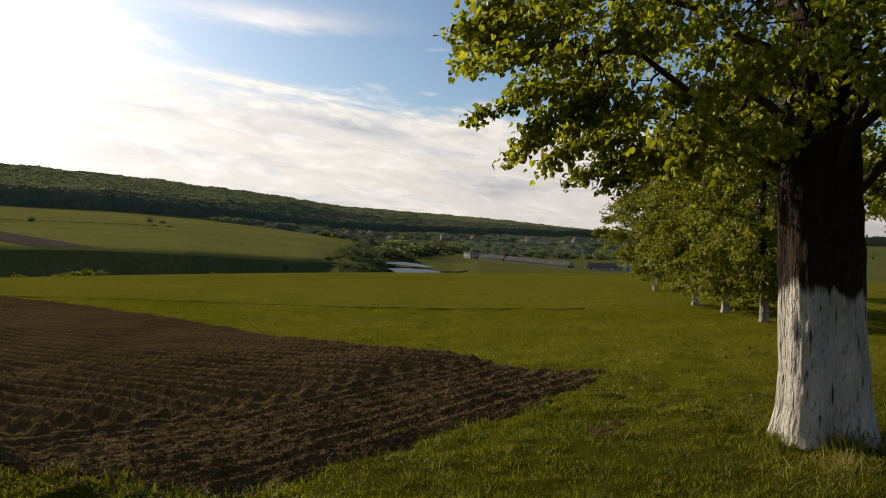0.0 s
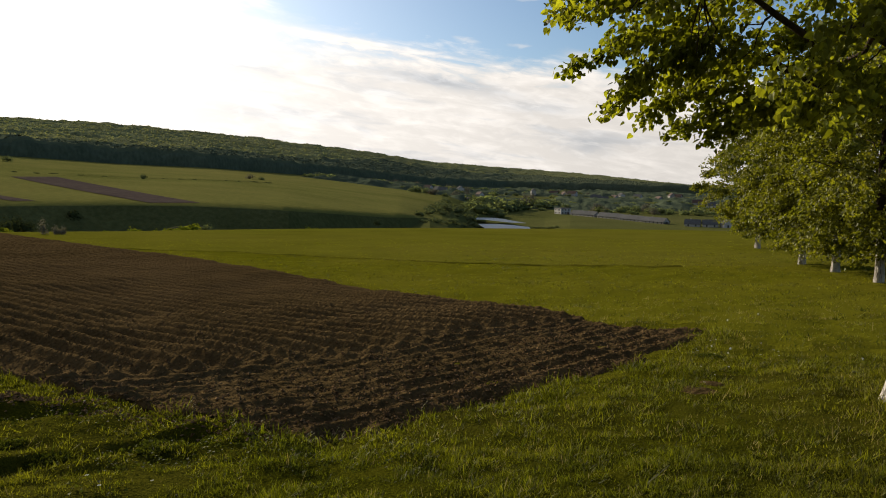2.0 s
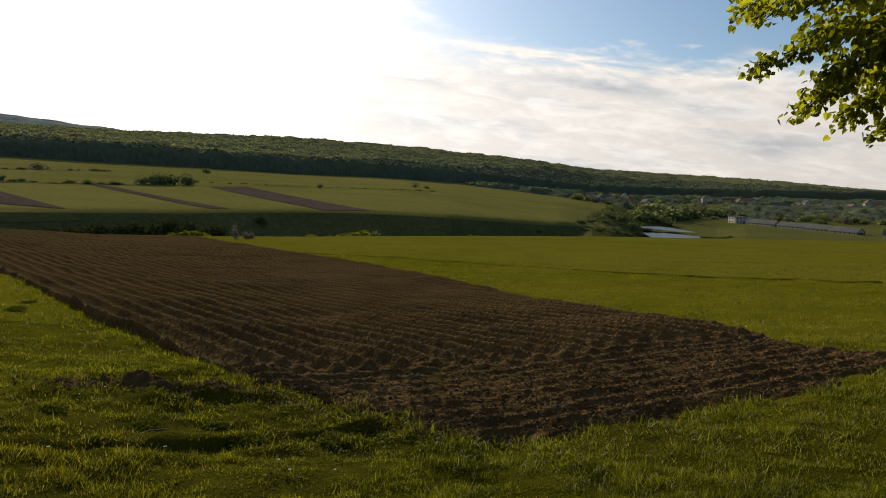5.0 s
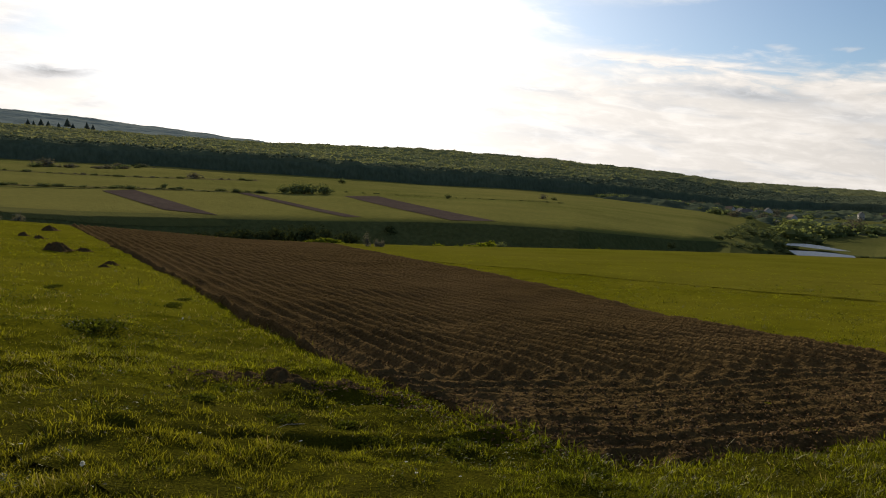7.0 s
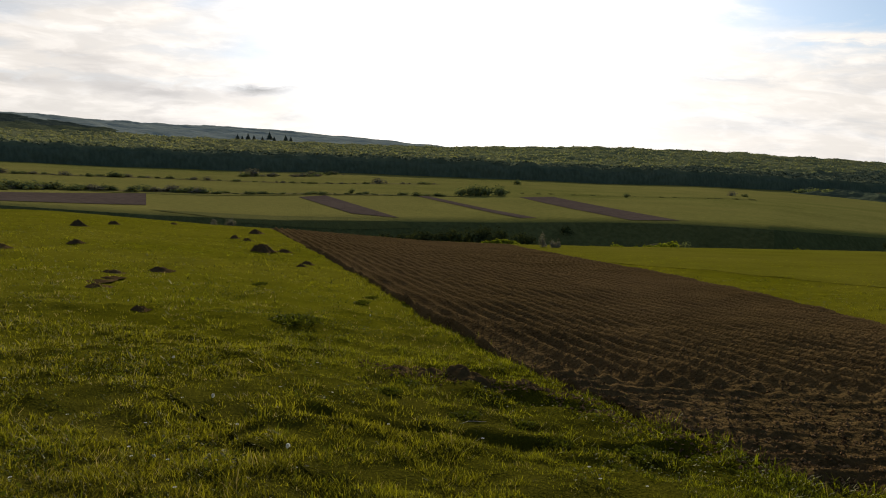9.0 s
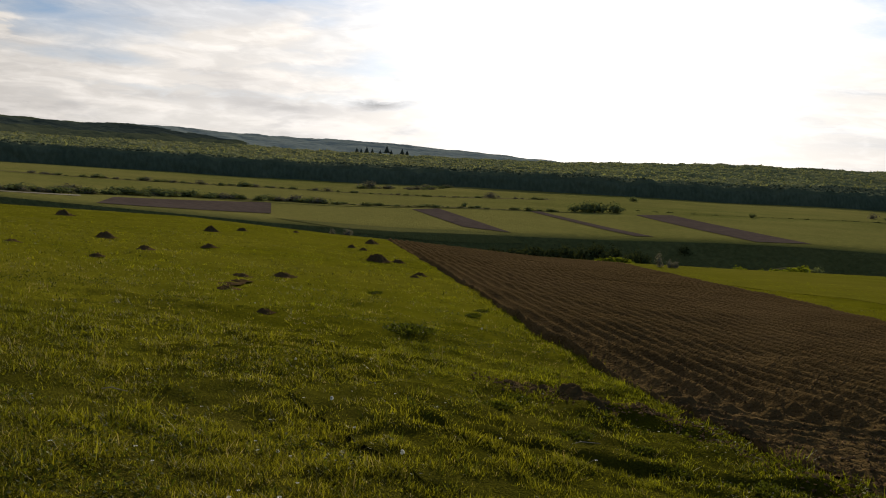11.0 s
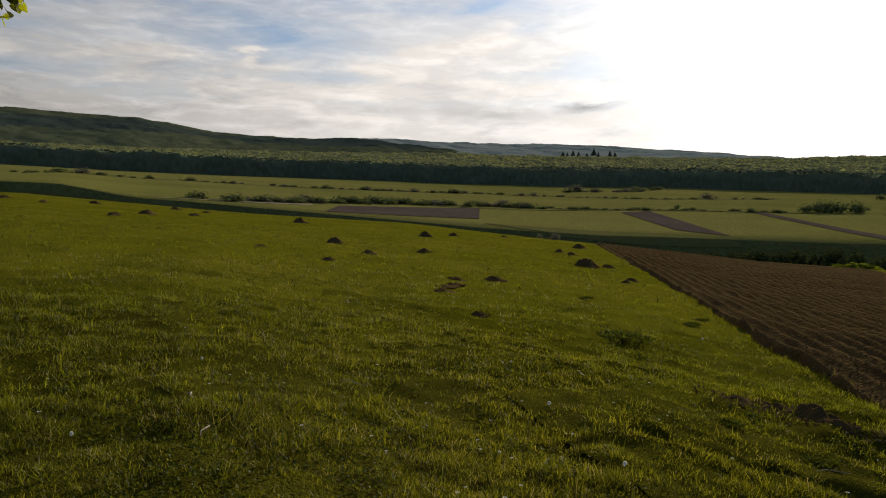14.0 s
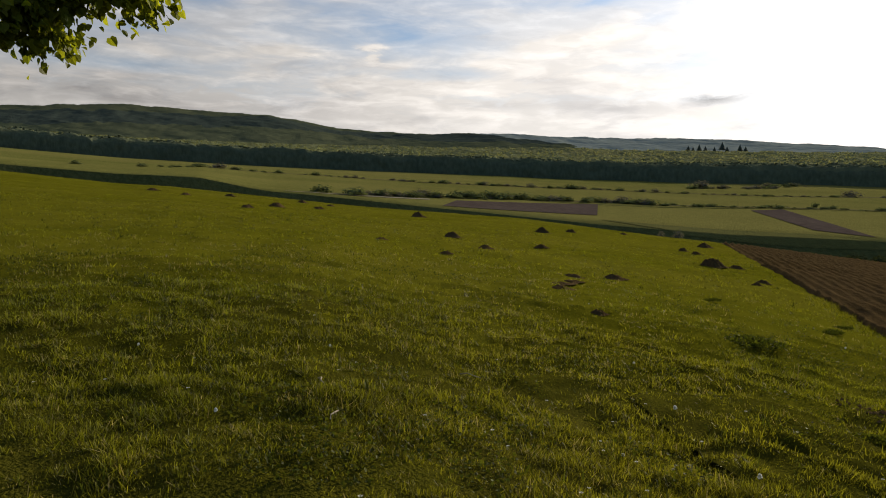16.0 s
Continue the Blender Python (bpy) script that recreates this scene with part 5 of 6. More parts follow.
def house(x, y, wide, long, tall, turn, wall, roof, label, windows=3, group="village houses"):
    ob = thing("house", at(x, y, -0.2), label, "house", group, turn=turn)
    w, l, e = wide / 2, long / 2, 0.4
    box = bmesh.new()
    low = [box.verts.new(p) for p in ((-w, -l, -0.6), (w, -l, -0.6), (w, l, -0.6), (-w, l, -0.6))]
    high = [box.verts.new(p) for p in ((-w, -l, tall), (w, -l, tall), (w, l, tall), (-w, l, tall))]
    rise = wide * 0.42
    peak = [box.verts.new((0, -l, tall + rise)), box.verts.new((0, l, tall + rise))]
    for q in range(4):
        box.faces.new((low[q], low[(q + 1) % 4], high[(q + 1) % 4], high[q]))
    box.faces.new((high[0], high[1], peak[0]))
    box.faces.new((high[2], high[3], peak[1]))
    me = bpy.data.meshes.new("house_wall")
    box.to_mesh(me)
    me.materials.append(wall)
    part("wall", me, ob)
    tip, hem, t = tall + rise + 0.12, tall - 0.25, 0.18
    rows = []
    for yy in (-l - e, l + e):
        rows.append([(-w - e, yy, hem), (0, yy, tip), (w + e, yy, hem), (w + e, yy, hem + t), (0, yy, tip + t), (-w - e, yy, hem + t)])
    v = np.array(rows).reshape(-1, 3)
    f = [grid_faces(2, 6, True), np.array([(0, 1, 4, 5), (1, 2, 3, 4), (6, 11, 10, 7), (7, 10, 9, 8)])]
    top = part("roof", mesh_of("house_roof", v, f, roof, False), ob)
    chim = part("chimney", box_mesh("chimney", 0.6, 0.6, 1.6, wall), top)
    chim.location = (w * 0.3, l * 0.3, tall + rise * 0.9)
    frame_mesh, pane_mesh = box_mesh("window_frame", 1.05, 0.08, 1.35, M["wall_white"]), box_mesh("window_pane", 0.85, 0.06, 1.15, M["dark_glass"])
    door = part("door", box_mesh("house_door", 1.0, 0.10, 2.0, M["roof_red"]), ob, "brown wooden door")
    door.location = (0, -l - 0.02, 0.85)
    for side, face in ((-1, "y"), (-1, "x"), (1, "x")):
        span = wide if face == "y" else long
        count = max(1, windows - (1 if face == "y" else 0))
        for k in range(count):
            p = part("window", frame_mesh, ob)
            part("pane", pane_mesh, p, "dark glass").location = (0, 0.03 * side if face == "y" else -0.03 * side, 0)
            s = (k + 0.5) / count * span - span / 2
            if face == "y":
                p.location = (s, -l - 0.02, tall * 0.5)
            else:
                p.matrix_local = pose(side * (w + 0.02), s, tall * 0.5, 0, 0, 90)
    return ob


def box_mesh(name, dx, dy, dz, mat):
    v = np.array([(sx * dx / 2, sy * dy / 2, sz * dz / 2) for sx in (-1, 1) for sy in (-1, 1) for sz in (-1, 1)])
    f = np.array([(0, 1, 3, 2), (4, 6, 7, 5), (0, 4, 5, 1), (2, 3, 7, 6), (0, 2, 6, 4), (1, 5, 7, 3)])
    return mesh_of(name, v, f, mat, False)


W, G, RG, RR = M["wall_white"], M["wall_grey"], M["roof_grey"], M["roof_red"]
LOWER_STREET = [(-102, 738, 8, 10, 3.2, 30, W, RG), (-95, 730, 7, 9, 3.4, 70, G, RG), (-88, 735, 7, 8, 3, 10, W, RG), (-92, 876, 8, 10, 4.5, 20, W, RG), (0, 965, 6, 7, 7.0, 15, G, RG), (53, 960, 8, 12, 4.5, 60, W, RR), (42, 970, 7, 9, 3.5, 20, G, RR), (74, 846, 8, 11, 4, 80, W, RG), (81, 819, 7, 10, 3.2, 80, G, RG), (-14, 655, 5, 7, 2.6, 40, G, RG), (177, 925, 7, 8, 5.5, 10, G, RR), (186, 930, 8, 10, 4, 60, G, RR)]
UPPER_STREET = [(173, 713, 7, 11, 3.2, 80, W, RG), (-248, 795, 7, 9, 3.5, 20, W, RG), (-230, 870, 8, 10, 3.5, 60, G, RG), (-225, 905, 8, 9, 3.5, 30, W, RR), (176, 776, 7, 11, 3.2, 75, G, RR), (132, 905, 8, 10, 3.6, 50, W, RG), (28, 980, 8, 11, 3.4, 70, G, RR), (-65, 850, 7, 9, 3.2, 40, W, RR), (100, 880, 7, 10, 3.2, 30, W, RR), (-60, 640, 5, 7, 2.8, 30, W, RG), (118, 960, 7, 10, 3.4, 20, W, RG), (-120, 790, 7, 9, 3.2, 60, W, RR), (150, 860, 7, 10, 3.4, 20, G, RR)]
for x, y, w, l, h, turn, wall, roof in LOWER_STREET + UPPER_STREET:
    house(x, y, w, l, h, turn, wall, roof, "white village house with a grey roof" if roof is RG else "village house with a brown tiled roof")


def block(x, y, wide, long, tall, turn, label):
    """A flat-roofed two-storey building with a parapet and rows of windows."""
    ob = thing("farm_building", at(x, y, -0.2), label, "building", "farm buildings", turn=turn)
    body = part("wall", box_mesh("block_wall", wide, long, tall + 0.6, W), ob)
    body.location = (0, 0, tall / 2 - 0.3)
    part("roof", box_mesh("block_roof", wide + 0.5, long + 0.5, 0.35, RG), ob, "flat grey roof").location = (0, 0, tall + 0.175)
    frame_mesh, pane_mesh = box_mesh("window_frame", 1.15, 0.10, 1.45, W), box_mesh("window_pane", 0.95, 0.10, 1.25, M["dark_glass"])
    door = part("door", box_mesh("block_door", 1.6, 0.12, 2.3, M["roof_red"]), ob, "brown double door")
    door.location = (wide * 0.25, -long / 2 - 0.03, 1.15)
    for storey in range(2):
        for k in range(3):
            if storey == 0 and k == 2:
                continue
            win = part("window", frame_mesh, ob)
            win.location = ((k - 1) * wide * 0.3, -long / 2 - 0.03, 1.6 + storey * tall * 0.48)
            part("pane", pane_mesh, win, "dark glass").location = (0, -0.03, 0)
        for k in range(4):
            win = part("window", frame_mesh, ob)
            win.matrix_local = pose(-wide / 2 - 0.03, (k - 1.5) * long * 0.22, 1.6 + storey * tall * 0.48, 0, 0, 90)
            part("pane", pane_mesh, win, "dark glass").location = (0, 0.03, 0)


block(24, 572, 9, 11, 5.0, 25, "white flat-roofed two-storey farm building")
for x, y, l, h in ((40, 545, 30, 2.8), (57, 518, 26, 2.6), (69, 497, 22, 2.4), (81, 477, 22, 2.2)):
    house(x, y, 5.5, l, h * 0.75, 33, G, RG, "long grey-roofed farm shed", 6, "farm buildings")
for x, y, w, l, h, turn in ((100, 452, 6, 9, 1.9, 70), (110, 449, 6, 9, 2.0, 80), (118, 444, 5, 6, 2.2, 10)):
    house(x, y, w, l, h, turn, W, RG, "small white outbuilding with a grey roof", 2, "farm buildings")
for x, y, w, h in ((-44, 268, 7, 4), (-46, 300, 8, 4.5), (-50, 335, 9, 5), (-54, 372, 9, 5), (-40, 250, 5, 2.5), (-45, 412, 14, 10), (-50, 386, 12, 6), (-40, 432, 14, 12), (-47, 345, 11, 6), (-37, 405, 9, 6), (-53, 400, 12, 6), (-46, 455, 14, 9), (-56, 430, 12, 7), (-60, 470, 12, 7)):
    shrub(x, y, w, h * 0.7, SHRUBS, "dense green shrub beside the pond", "pond shrubs", "pond_shrub")
for x, y, w, h in ((-41, 545, 20, 18), (-31, 580, 22, 20), (-36, 600, 24, 25), (-20, 596, 20, 18), (-14, 620, 22, 20), (-48, 600, 20, 18), (-56, 640, 18, 16), (-3, 665, 18, 16), (9, 650, 18, 15), (18, 670, 17, 14), (-28, 545, 16, 12), (-52, 560, 15, 10)):
    small_tree(x, y, w * 1.35, h * 0.72, "broad green tree by the pond", "pond trees", ROUND)
for x, y, w, h in ((-7, 655, 16, 16), (0, 660, 14, 13)):
    small_tree(x, y, w, h, "tree with reddish-brown spring foliage", "pond trees", BROWN)
# thick bushes down the end of the bank, and the overgrown gardens of the village
for k in range(16):
    x, y = by_angle(4.8 + 0.24 * k, 300 + 60 * math.sin(k * 2.3) + 30)
    shrub(x, y, 7, 2.6 + 0.7 * math.sin(k * 1.7), FINE, "dense dark shrub at the end of the bank", "pond shrubs", "pond_shrub")


def build_thicket():
    az = np.arange(-25, 19.5, 0.16)
    deep = np.linspace(0, 1, 90)
    near = np.interp(az, [-25, -4, 5, 11, 19], [600, 620, 610, 640, 700])
    r = near[None] + (WOOD_R(az) * 0.99 - near)[None] * deep[:, None]
    x, y = -np.sin(np.radians(az))[None] * r, np.cos(np.radians(az))[None] * r
    patch = np.clip(soft_noise(x / 45, y / 45, 83) * 0.9 + soft_noise(x / 17, y / 17, 84) * 0.6 + 0.32, 0, 1) ** 0.6
    rim = np.clip(deep * 14, 0, 1)[:, None] * np.clip((1 - deep) * 14, 0, 1)[:, None] * np.clip((az + 25) / 1.5, 0, 1)[None] * np.clip((19.4 - az) / 1.5, 0, 1)[None]
    patch = patch * rim
    z = ground_z(x, y) - 1.2 + patch * (2.5 + 4.6 * domes(x, y, 9.0, 85) + 0.6 * soft_noise(x / 2.5, y / 2.5, 86))
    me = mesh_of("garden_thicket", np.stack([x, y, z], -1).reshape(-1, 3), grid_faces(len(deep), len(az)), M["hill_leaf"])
    tagged(new("garden_thicket", me), "dark green bushes and orchards among the village gardens", "bushes", kind="stuff")


build_thicket()
vr = random.Random(8)
for k in range(250):
    az = vr.uniform(-24, 13) if k < 200 else vr.uniform(10, 19)
    lo = 590 if az < 5 else (620 if az < 11 else 690)
    r = vr.uniform(lo, float(WOOD_R(az)) * 0.97)
    if az < -4 and vr.random() < 0.35:
        r = vr.uniform(575, 640)
    x, y = by_angle(az, r)
    s = vr.uniform(0.5, 1.0)
    small_tree(x, y, 15 * s, 7.5 * s, "leafy tree among the village gardens", "village trees", ROUND if vr.random() < 0.75 else BROWN)
# firs that stand out of the far wood
fv, ff = [], []
for k in range(7):
    fv.append(np.array([(math.cos(t) * (1 - k / 7) * 0.22, math.sin(t) * (1 - k / 7) * 0.22, k / 7.5) for t in np.linspace(0, 6.28, 9)[:-1]] + [(0, 0, k / 7.5 + 0.24)]))
    ff.append(np.array([(k * 9 + j, k * 9 + (j + 1) % 8, k * 9 + 8) for j in range(8)]))
FIR = mesh_of("fir", np.concatenate(fv), np.concatenate(ff), M["fir"], False)
for az, up, size in ((61.9, 5.05, 9), (61.55, 4.95, 8), (61.1, 5.1, 11), (60.65, 5.0, 9), (60.0, 4.9, 9), (59.45, 5.2, 14), (59.1, 4.9, 9), (58.2, 5.0, 12), (57.8, 4.9, 9)):
    r = 1060.0
    x, y = by_angle(az, r)
    ob = new("fir_tree", FIR)
    ob.matrix_world = pose(x, y, r * math.tan(radians(up)) - size * 0.62) @ Matrix.Diagonal((size * 2.0, size * 2.0, size * 0.82, 1))
    tagged(ob, "dark fir tree rising above the wood", "tree", "firs")
# ---- close by: broken turf, grass, clods, molehills, flowers ----
def build_trodden():
    """Fine-grained ground where the turf by the ruts is broken up."""
    x, y = np.meshgrid(np.arange(-8.6, -0.9, 0.05), np.arange(2.6, 8.6, 0.05), indexing="ij")
    share = worn(x, y)[0]
    z = ground_z(x, y) + relief(x, y) + 0.004 - 0.14 * np.clip(1 - share * 5, 0, 1) - 0.2 * field_inside(x, y)
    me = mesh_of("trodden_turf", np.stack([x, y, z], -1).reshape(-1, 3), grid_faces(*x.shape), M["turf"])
    tagged(new("trodden_turf", me), "rough trodden turf round old wheel ruts", "ground", kind="structure")


build_trodden()


def build_grass(name, count, r0, r1, tall, wide, seed, label, power=1.0, mat="blade", plain=False, about=None, turn=(-38, 119), line=None):
    rng = np.random.default_rng(seed)
    az = np.radians(rng.uniform(*turn, count))
    r = np.sqrt(r0 ** 2 + (r1 ** 2 - r0 ** 2) * rng.random(count) ** power)
    # blades stand in small tufts
    tuft = (np.arange(count) // 7) * 7
    clump = rng.uniform(0.55, 1.55, count)[tuft]
    out = rng.normal(0, 0.028 + 0.0015 * r, (2, count))
    x, y = -np.sin(az[tuft]) * r[tuft] + out[0], np.cos(az[tuft]) * r[tuft] + out[1]
    if about:
        a, r = rng.uniform(0, 2 * np.pi, count), rng.uniform(r0, r1, count)
        x, y = about[0] + np.cos(a) * r, about[1] + np.sin(a) * r
    if line is not None:
        x, y = (along(line, rng.random(count)) + rng.normal(0, 0.14, (count, 2)) * (1 + rng.random((count, 1)))).T
    loose = 0.13 if line is None else 0.26
    keep = ~field_inside(x + rng.normal(0, loose, count), y + rng.normal(0, loose, count)) & (rut_distance(x, y) > 0.06 + 0.10 * rng.random(count))
    patch = soft_noise(x * 0.8, y * 0.8, 61) * 0.2 + soft_noise(x * 3.6, y * 3.6, 62) * 0.4 + soft_noise(x * 8.5, y * 8.5, 63) * 0.5
    keep &= rng.random(count) < 0.8 + 1.0 * patch
    x, y, patch = x[keep], y[keep], patch[keep]
    n = len(x)
    z = ground_z(x, y) + relief(x, y) - 0.01
    h = tall * rng.uniform(0.45, 1.2, n) * clump[keep] * np.maximum(1 + 1.3 * patch, 0.25) * np.where(rng.random(n) < 0.03, 1.7, 1.0)
    w = wide * rng.uniform(0.6, 1.3, n)
    a, lean, b = rng.uniform(0, 2 * np.pi, n), rng.uniform(0.1, 1.15, n), rng.uniform(0, 2 * np.pi, n)
    side = np.stack([np.cos(a), np.sin(a), 0 * a], -1) * (w / 2)[:, None]
    tip = np.stack([np.cos(b) * lean, np.sin(b) * lean, 1 - 0.35 * lean], -1) * h[:, None]
    mid = tip * np.array((0.36, 0.36, 0.58))
    base = np.stack([x, y, z], -1)
    v = np.stack([base - side, base + side, base + mid + side * 0.8, base + mid - side * 0.8, base + tip], 1).reshape(-1, 3)
    k = (np.arange(n) * 5)[:, None]
    faces = [k + np.array((0, 1, 2, 3)), k + np.array((3, 2, 4))]
    if plain:
        v = np.stack([base - side, base + side, base + tip + side * 0.3, base + tip - side * 0.3], 1).reshape(-1, 3)
        faces = (np.arange(n) * 4)[:, None] + np.array((0, 1, 2, 3))
    me = mesh_of(name, v, faces, M[mat])
    tagged(new(name, me), label, "grass", kind="stuff")


DRY = (3.35, 6.0)
build_grass("edge_grass", 9000, 1, 1, 0.07, 0.010, 82, "longer ragged grass along the edge of the ploughed field", line=FIELD_NEAR)
build_grass("edge_grass", 16000, 1, 1, 0.06, 0.012, 83, "longer ragged grass along the edge of the ploughed field", plain=True, line=FIELD_SIDE[:9])
build_grass("meadow_grass", 262000, 2.4, 5.8, 0.036, 0.0068, 71, "short fresh meadow grass, sunlit from behind", plain=True)
build_grass("meadow_grass", 252000, 5.4, 10.5, 0.038, 0.010, 76, "short fresh meadow grass, sunlit from behind", plain=True)
build_grass("meadow_grass", 1500, 0.38, 0.62, 0.13, 0.009, 74, "longer grass round the foot of the linden", about=(3.665, 6.92))
build_grass("meadow_grass", 172000, 9.0, 38.0, 0.042, 0.017, 72, "short fresh meadow grass, sunlit from behind", 1.8, plain=True)
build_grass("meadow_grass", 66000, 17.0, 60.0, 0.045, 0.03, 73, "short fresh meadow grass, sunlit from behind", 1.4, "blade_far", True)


build_grass("meadow_grass", 12000, 0.1, 2.6, 0.05, 0.012, 78, "short fresh meadow grass, sunlit from behind", plain=True)
build_grass("meadow_grass", 36000, 0.1, 9.0, 0.055, 0.014, 79, "short fresh meadow grass, sunlit from behind", plain=True, turn=(119, 322))
build_grass("dry_grass", 650, 0.0, 1.0, 0.11, 0.005, 80, "longer dry grass beside the linden", mat="dry_blade", about=DRY)
# dry blades, made many and pale to paint the grass's glints as well
build_grass("dry_grass", 36000, 3.0, 18.0, 0.042, 0.007, 81, "thin dry blades among the fresh grass", 1.3, "dry_blade", True)
build_grass("coarse_grass", 48000, 4.0, 42.0, 0.055, 0.016, 77, "darker tufts of coarse grass in the meadow", 1.7, "weed", True)


def build_clover():
    """Dark patches of clover and other low broad leaves among the grass."""
    rng = np.random.default_rng(75)
    n = 70000
    az = np.radians(rng.uniform(8, 119, n))
    r = np.sqrt(2.4 ** 2 + (15.0 ** 2 - 2.4 ** 2) * rng.random(n) ** 1.7)
    x, y = -np.sin(az) * r, np.cos(az) * r
    patch = soft_noise(x * 0.7 + 3, y * 0.7, 64) * 0.6 + soft_noise(x * 2.3, y * 2.3, 65) * 0.6
    keep = (patch > 0.15 + 0.2 * rng.random(n)) & ~field_inside(x, y) & (rut_distance(x, y) > 0.12)
    x, y = x[keep], y[keep]
    p = np.stack([x, y, ground_z(x, y) + relief(x, y) + rng.uniform(0.015, 0.06, len(x))], -1)
    v, f = leaves_at(p, rng.normal(0, 1, (len(x), 3)) * (1, 1, 0.2), 0.026, rng, SMALL_LEAF, SMALL_QUAD, droop=0.0)
    tagged(new("clover", mesh_of("clover", v, f, M["weed"], False)), "dark green clover patches in the meadow", "clover", kind="stuff")


build_clover()


def build_clods():
    rng = np.random.default_rng(81)
    n = 12000
    u, s = rng.random(n), rng.random(n)
    v = 0.001 + 0.16 * s ** 1.7
    p = field_point(u, v)
    x, y = p[:, 0], p[:, 1]
    size = np.clip(rng.lognormal(-4.15, 0.45, n), 0.006, 0.024)
    shape = np.array([(1, 0, 0), (0, 1, 0), (-1, 0, 0), (0, -1, 0), (0, 0, 1), (0, 0, -0.6)], float)
    jit = shape[None] * rng.uniform(0.6, 1.35, (n, 6, 1)) + rng.normal(0, 0.18, (n, 6, 3))
    jit *= rng.uniform(0.7, 1.3, (n, 1, 3)) * np.array((1, 1, 0.75))
    heap = np.arange(n) < 1100
    along = rng.random(n)
    # crumbs lie about the turned earth beside the field and along the broken turf to its corner
    spill = np.arange(n) < 450
    x = np.where(heap, np.where(spill, -6.5 + 1.5 * along, -6.2 + 3.9 * along) + rng.normal(0, 0.13, n), x)
    y = np.where(heap, np.where(spill, 5.3 + 1.3 * along, 6.2 + 0.5 * np.sin(math.pi * along) - 0.35 * along) + rng.normal(0, 0.13, n), y)
    z = ground_z(x, y) + np.where(heap, relief(x, y) + rng.uniform(0, 0.03, n), swell(x, y) + plough_height(x, y, u, v) + 0.3 * size)
    base = np.stack([x, y, z], -1)
    verts = (base[:, None] + jit * size[:, None, None]).reshape(-1, 3)
    tris = np.array([(0, 1, 4), (1, 2, 4), (2, 3, 4), (3, 0, 4), (1, 0, 5), (2, 1, 5), (3, 2, 5), (0, 3, 5)])
    f = (tris[None] + (np.arange(n) * 6)[:, None, None]).reshape(-1, 3)
    tagged(new("earth_clods", mesh_of("earth_clods", verts, f, M["clod"], False)), "loose brown clods lying on the ploughed field", "soil", kind="stuff")


build_clods()


def mound_mesh(name, seed):
    """A heap of crumbly earth one metre across, 0.36 high."""
    n_r, n_a = 14, 36
    a, q = np.meshgrid(np.linspace(0, 2 * np.pi, n_a, endpoint=False), np.linspace(0, 1, n_r), indexing="xy")
    x, y = np.cos(a) * q * 0.5, np.sin(a) * q * 0.5
    wob = 1 + 0.22 * soft_noise(np.cos(a) * 1.6 + seed, np.sin(a) * 1.6, seed)
    z = 0.24 * np.exp(-((q * 1.6) ** 3.0)) - 0.02 + (0.06 * soft_noise(x * 8, y * 8, seed) + 0.05 * soft_noise(x * 19, y * 19, seed + 1)) * (1 - 0.8 * q)
    return mesh_of(name, np.stack([x * wob, y * wob, z], -1).reshape(-1, 3), grid_faces(n_r, n_a, True), M["soil"])


HEAPS = [mound_mesh("molehill", k) for k in (11, 12, 13, 14)]
FAR_HEAPS = [(-59.4, -8.7, 1.2, 1.0), (-37.4, -4.6, 1.0, 0.8), (-42.8, -3.6, 1.2, 1.1), (-62, -3.0, 1.1, 0.9), (-46.5, -1.2, 1.0, 0.7), (-50.0, 5.8, 1.4, 1.5), (-28.6, 4.7, 0.9, 0.9), (-40.4, 12.2, 1.1, 1.3), (-45.7, 15.8, 0.9, 0.9), (-52.8, 22.7, 0.8, 0.6), (-35.2, 18.5, 0.7, 0.8), (-43.2, 24.3, 1.3, 1.2), (-25.8, 14.8, 1.15, 1.35), (-26.1, 16.0, 0.8, 0.6), (-33.1, 18.1, 0.7, 0.7)]
NEAR_HEAPS = [(-23.3, 5.0, 0.7, 0.5), (-60, -0.5, 0.9, 0.7), (-51.2, -10.5, 1.0, 0.7), (-56.6, -14.0, 1.2, 0.8), (-16.8, 6.9, 0.75, 0.45), (-16.1, 5.6, 0.6, 0.35), (-13.5, 4.4, 0.65, 0.3), (-20.3, 13.4, 0.6, 0.5), (-25.7, 7.7, 0.7, 0.5), (-10.9, 4.2, 0.35, 0.3), (-19.7, 3.1, 0.5, 0.35), (-22.1, 1.4, 0.6, 0.35), (-19.0, 12.3, 0.5, 0.4), (-5.0, 7.0, 0.25, 0.3), (1.8, 7.7, 0.55, 0.18), (2.0, 8.1, 0.4, 0.15), (-14.4, 4.7, 0.75, 0.16), (-15.0, 5.15, 0.6, 0.2)]
for k, (x, y, w, h) in enumerate(FAR_HEAPS + NEAR_HEAPS):
    ob = new("molehill", HEAPS[k % 4])
    ob.matrix_world = pose(x, y, float(ground_z(x, y) + relief(x, y)) - 0.01, 0, 0, 77 * k) @ Matrix.Diagonal((w, w, h, 1))
    tagged(ob, "crumbly dark brown molehill in the grass", "molehill", "molehills")


